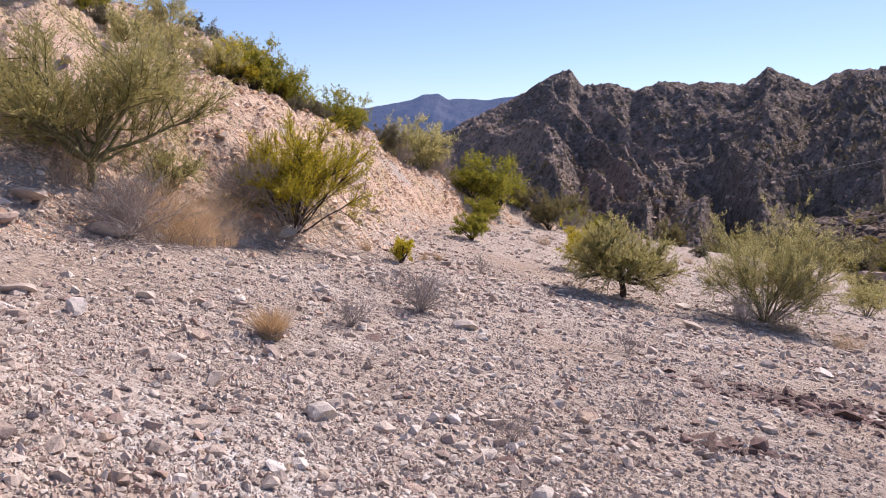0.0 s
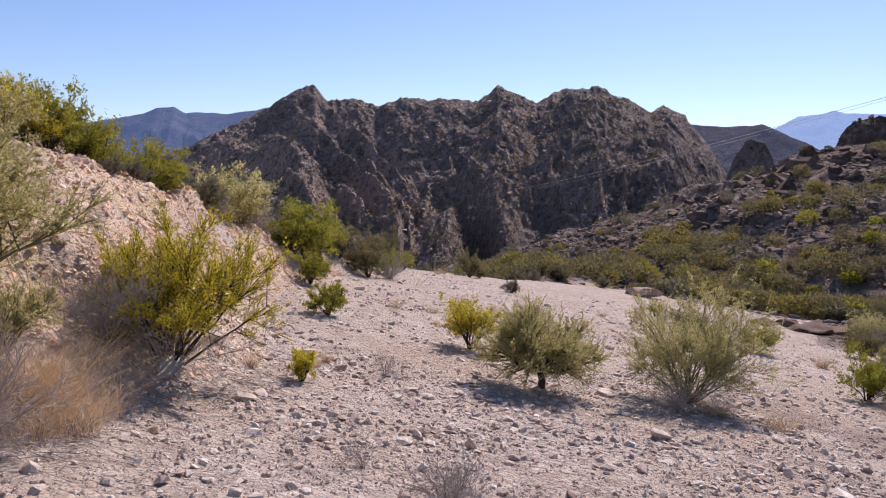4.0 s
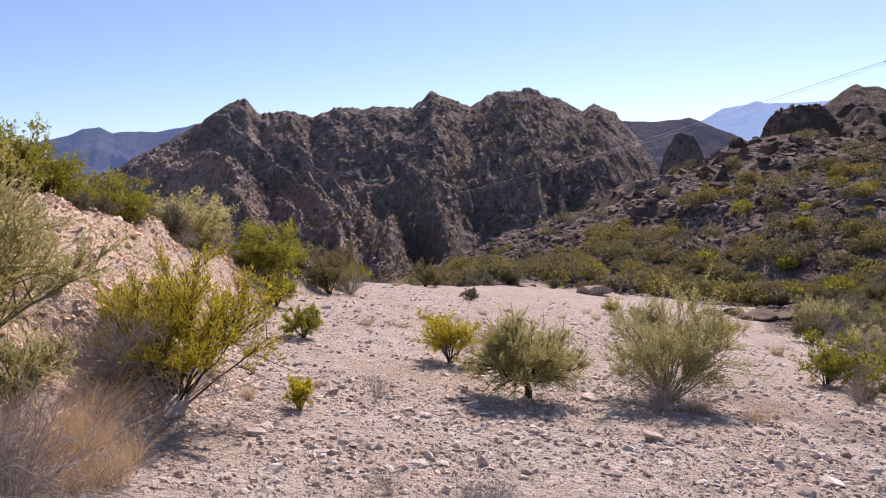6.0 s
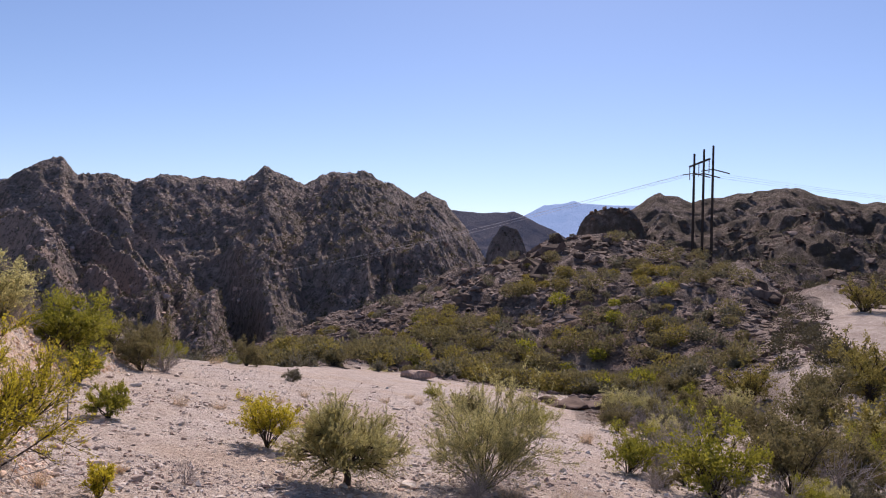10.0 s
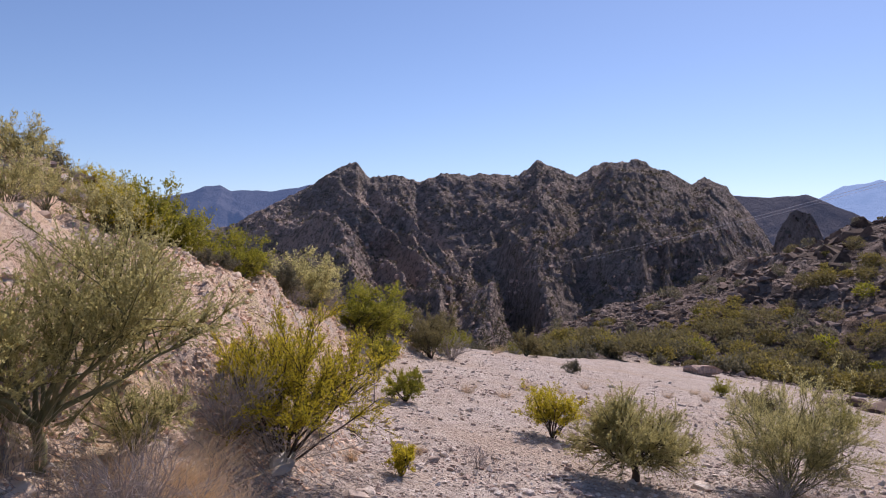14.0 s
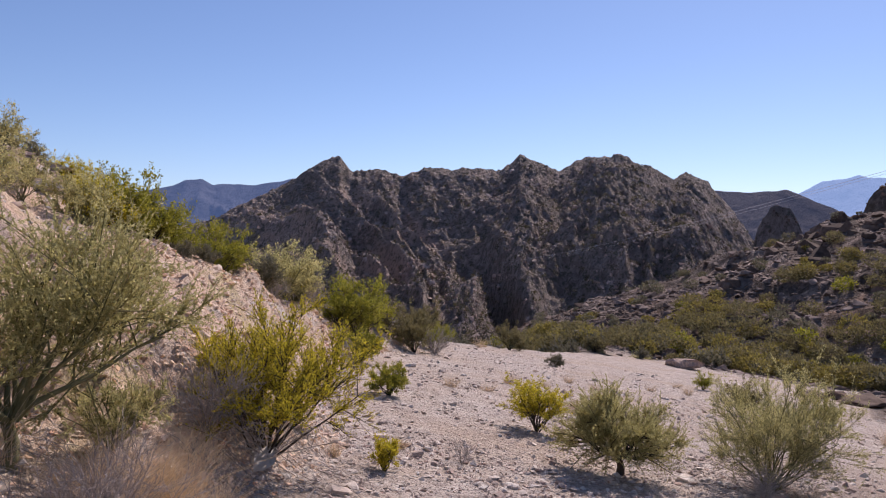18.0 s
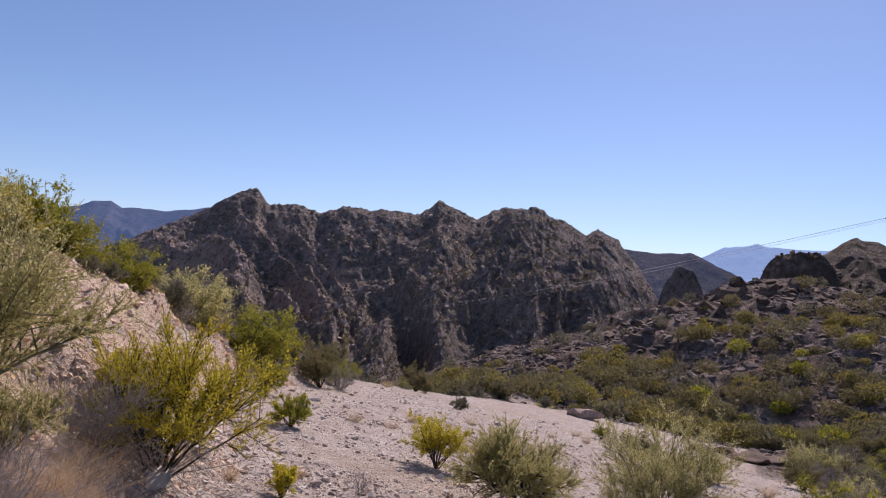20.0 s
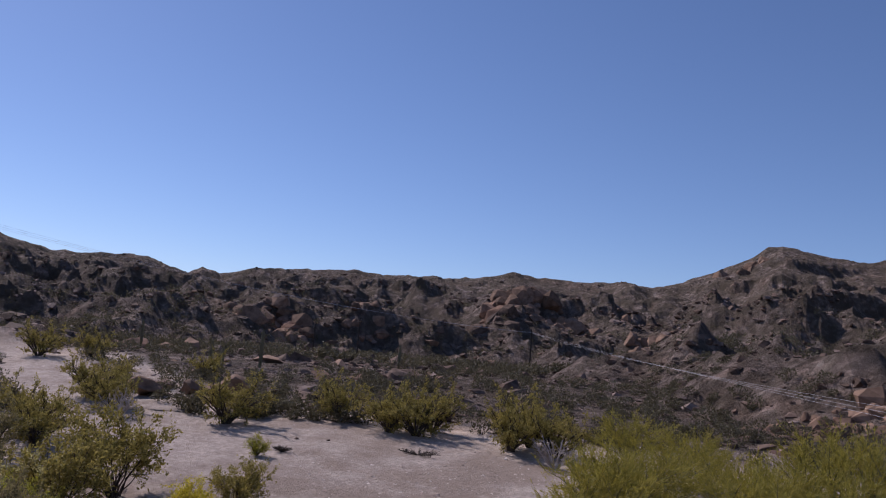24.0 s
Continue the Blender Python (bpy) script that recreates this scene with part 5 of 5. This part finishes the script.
# the ones that stand out
for k, x, y, wide, flat, turn in ((2, -0.03, 7.84, 0.3, 0.4, 10), (4, -0.96, 6.65, 0.13, 0.9, 30), (6, -3.0, 5.64, 0.22, 0.7, 60), (3, -2.76, 6.54, 0.15, 0.8, 0), (6, -1.68, 5.53, 0.16, 0.75, 80), (5, -1.86, 8.61, 0.15, 0.9, 15),
                                  (2, -1.3, 4.35, 0.2, 0.65, 40), (6, -1.9, 4.55, 0.17, 0.7, 10), (5, -0.5, 4.35, 0.12, 0.8, 0), (5, -0.38, 4.3, 0.13, 0.8, 50), (4, -0.28, 4.25, 0.1, 0.8, 20), (2, -0.2, 3.75, 0.16, 0.7, 70),
                                  (4, -0.35, 3.65, 0.12, 0.6, 0), (5, 0.53, 14.38, 0.25, 0.9, 20), (6, -2.15, 12.2, 0.6, 0.4, 20), (3, -3.9, 9.4, 0.36, 0.75, 20), (5, -4.55, 8.3, 0.3, 0.6, 70), (3, -4.7, 9.2, 0.5, 0.4, 10), (5, 4.22, 24.57, 0.4, 0.7, 0), (3, -3.5, 6.0, 0.25, 0.5, 30), (3, 33.7, 35.6, 0.9, 0.8, 0)):
    rock(meshes[k], x, y, wide, turn, flat)
rock(meshes[1], 29.3, 43.06, 3.0, 20, 0.34, "pale weathered boulder at the edge of the flat")
cliff = [rock_mesh(230 + k, m, 12, 3) for k, m in enumerate((CLIFF, TAN_CLIFF, CLIFF))]
for k, x, y, wide, flat, turn in ((0, 30.5, 31.5, 3.2, 0.4, 20), (2, 33.0, 31.0, 3.6, 0.38, 50), (0, 35.5, 29.6, 2.8, 0.4, 80), (1, 31.8, 33.5, 2.2, 0.35, 0), (0, 28.6, 32.8, 2.2, 0.3, 40)):
    rock(cliff[k], x, y, wide, turn, flat, "low brown rock ledge beside the flat", "ledge rocks")
for k, x, y, wide, flat, turn in ((1, 58.1, 18.3, 4.2, 0.5, 10), (1, 60.5, 16.0, 3.4, 0.55, 60), (1, 61.0, 13.6, 4.6, 0.6, 110), (0, 63, 18.8, 3.0, 0.5, 0), (2, 63.2, 10.5, 3.6, 0.5, 45), (0, 63.5, 7.2, 3.0, 0.45, 70),
                                  (1, 57.2, 20.5, 2.6, 0.5, 30), (0, 64, 4.5, 2.6, 0.5, 10)):
    rock(cliff[k], x, y, wide, turn, flat, "rounded tan boulder at the rim of the clearing", "boulders by the clearing")
# outcrops on the far slope, and crags along the top of the hill with the poles
heaps("tan_outcrops", ((74, 120, 4, 12), (77, 128, 4, 12), (81, 198, 5, 16), (83, 200, 5, 18), (85, 202, 5, 14), (90, 207, 4, 12), (98.5, 248, 6, 18), (100.5, 250, 7, 20), (102.5, 250, 7, 18), (104.5, 250, 5, 14), (107.5, 290, 7, 14),
                       (110, 215, 4, 12), (116.5, 440, 9, 16), (118, 72, 1.2, 18), (120.5, 71, 1.4, 22), (122.5, 71, 1.5, 24), (124.5, 72, 1.7, 20)),
      TAN_CLIFF, "tan rock outcrops on the far slope", 71)
heaps("brown_outcrops", ((100, 225, 6, 10), (108, 200, 5, 8), (123.5, 116, 4, 6), (88, 180, 5, 7), (92, 130, 3.5, 7), (69, 105, 4, 6), (112, 200, 6, 7), (85, 110, 3, 7), (97, 120, 3, 7), (105, 110, 3, 7), (94, 90, 2.5, 6), (101, 85, 2.5, 6)),
      CLIFF, "brown rock outcrops on the far slope", 72)
heaps("hilltop_crags", ((46, 112, 2.2, 12), (47.5, 118, 2.8, 12), (49, 116, 2.8, 12), (50, 121, 2.5, 12), (51.5, 118, 2.2, 12), (52.8, 121, 1.9, 12), (44, 105, 1.9, 12), (56, 122, 1.7, 9), (48, 108, 2.2, 12), (50.8, 110, 1.9, 12), (54, 112, 1.7, 12),
                        (42, 100, 1.7, 12), (57.5, 110, 1.7, 9), (62, 105, 1.8, 12), (64, 98, 1.7, 12), (40, 92, 1.7, 12), (46, 90, 1.4, 12), (52, 95, 1.4, 12)), CLIFF, "dark brown crags on the hilltop", 73, 0.6)


# ---- the power poles on the hill ----
feet = [(108.84, 72.19), (108.5, 70.3), (108.22, 68.54)]
tops = [21.0, 21.5, 21.9]
frame_root = tagged(new("power_pole"), "dark wooden power pole frame on the rocky hill", "power pole")
for (x, y), top in zip(feet, tops):
    low = z_at(x, y)
    part("pole", pole_mesh(top - low, 0.24), frame_root).location = (x, y, low)
a, b, c = (Vector((*f, 0)) for f in feet)
across = (b - a).normalized()
arm = lambda p, z: (p.x, p.y, z)
part("crossarm", bar(arm(a - across * 1.0, 19.0), arm(b + across * 1.2, 19.9), 0.16, POLE_WOOD, "crossarm"), frame_root)
for p, z in ((a - across * 0.9, 18.9), (a + across * 0.95, 19.3), (b + across * 1.05, 19.7)):
    part("insulator", insulator_string(arm(p, z), 2.0), frame_root, "brown glazed insulator string")
left = Vector((-0.62, 0.78, 0)) * 2.2
right = Vector((0.75, -0.66, 0)) * 2.6
for p, z in ((a, 17.9), (b, 17.7), (c, 18.2)):
    part("insulator", bar(arm(p, z), arm(p + left * 0.8, z - 0.3), 0.08, INSULATOR, "insulator"), frame_root)
    part("insulator", bar(arm(p, z), arm(p + right, z - 0.6), 0.09, INSULATOR, "insulator"), frame_root)
far_post = (163.2, -32.2)
wire(arm(a + left * 0.8, 17.6), (205, 437, -10), 3.0, 0.035)
wire(arm(b + left * 0.8, 17.4), (209, 436, -10.5), 3.0, 0.014)
wire(arm(c + left * 0.8, 17.9), (213, 435, -11), 3.0, 0.014)
post_low = z_at(*far_post)
line_post = tagged(new("power_pole"), "thin dark wooden power pole on the far slope", "power pole", "line poles")
line_post.location = (*far_post, post_low)
part("pole", pole_mesh(9.0, 0.17), line_post)
part("crossarm", bar((-1.3, 0.3, 8.3), (1.3, -0.3, 8.3), 0.09, POLE_WOOD, "crossarm"), line_post)
for k, p in enumerate((a, b, c)):
    wire(arm(p + right, 17.4), (far_post[0] - 1.2 + 1.2 * k, far_post[1], post_low + 8.3), 2.5, 0.011)
    wire((far_post[0] - 1.2 + 1.2 * k, far_post[1], post_low + 8.3), (35.8 + 0.6 * k, -27.0 - 0.3 * k, 0.5 + 0.35 * k), 0.3 + 0.25 * k, 0.008)
for x, y, size in ((128, 4, 0.8), (175, 14, 0.8), (36.4, -27.3, 0.48)):
    again(line_post, x, y, 30, size)

# ---- saguaros, brush piles, the small dark things on the clearing ----
column = saguaro(3, 4.2, "tall grey-green saguaro cactus among rocks")
put(column, 84.0, 13.9)
for x, y, size, turn in ((77, 17.8, 0.75, 40), (79, 17.0, 0.6, 90), (96, -1.5, 0.8, 10), (112, 34, 1.0, 60)):
    again(column, x, y, turn, size)
for n, (x, y, wide) in enumerate(((43.5, -0.6, 3.2), (41.6, 7.0, 1.4))):
    put(dead_bush("brush_pile", 90 + n, 0.35, wide, "flat pile of dark dead brush on dirt", 30, 6, 4, BARK, "brush piles", 0.02), x, y)
for k, x, y, wide in ((0, 45.66, 6.57, 0.35), (2, 45.81, 4.73, 0.3), (0, 61, 24, 0.5)):
    rock(cliff[k], x, y, wide, 20, 0.8, "small dark stone on the dirt clearing", "clearing stones")
# broken dark clods where the gravel slope has slumped
x, y = 3.4 + rng.normal(0, 0.7, 620), 6.95 + rng.normal(0, 0.24, 620)
strewn("earth_clods", np.append(x, 1.45 + rng.normal(0, 0.2, 90)), np.append(y, 5.2 + rng.normal(0, 0.08, 90)), rng.lognormal(np.log(0.055), 0.55, 710), RED_STONE, "dark purple-brown clods of broken earth", "earth", 74, 0.15, 1)
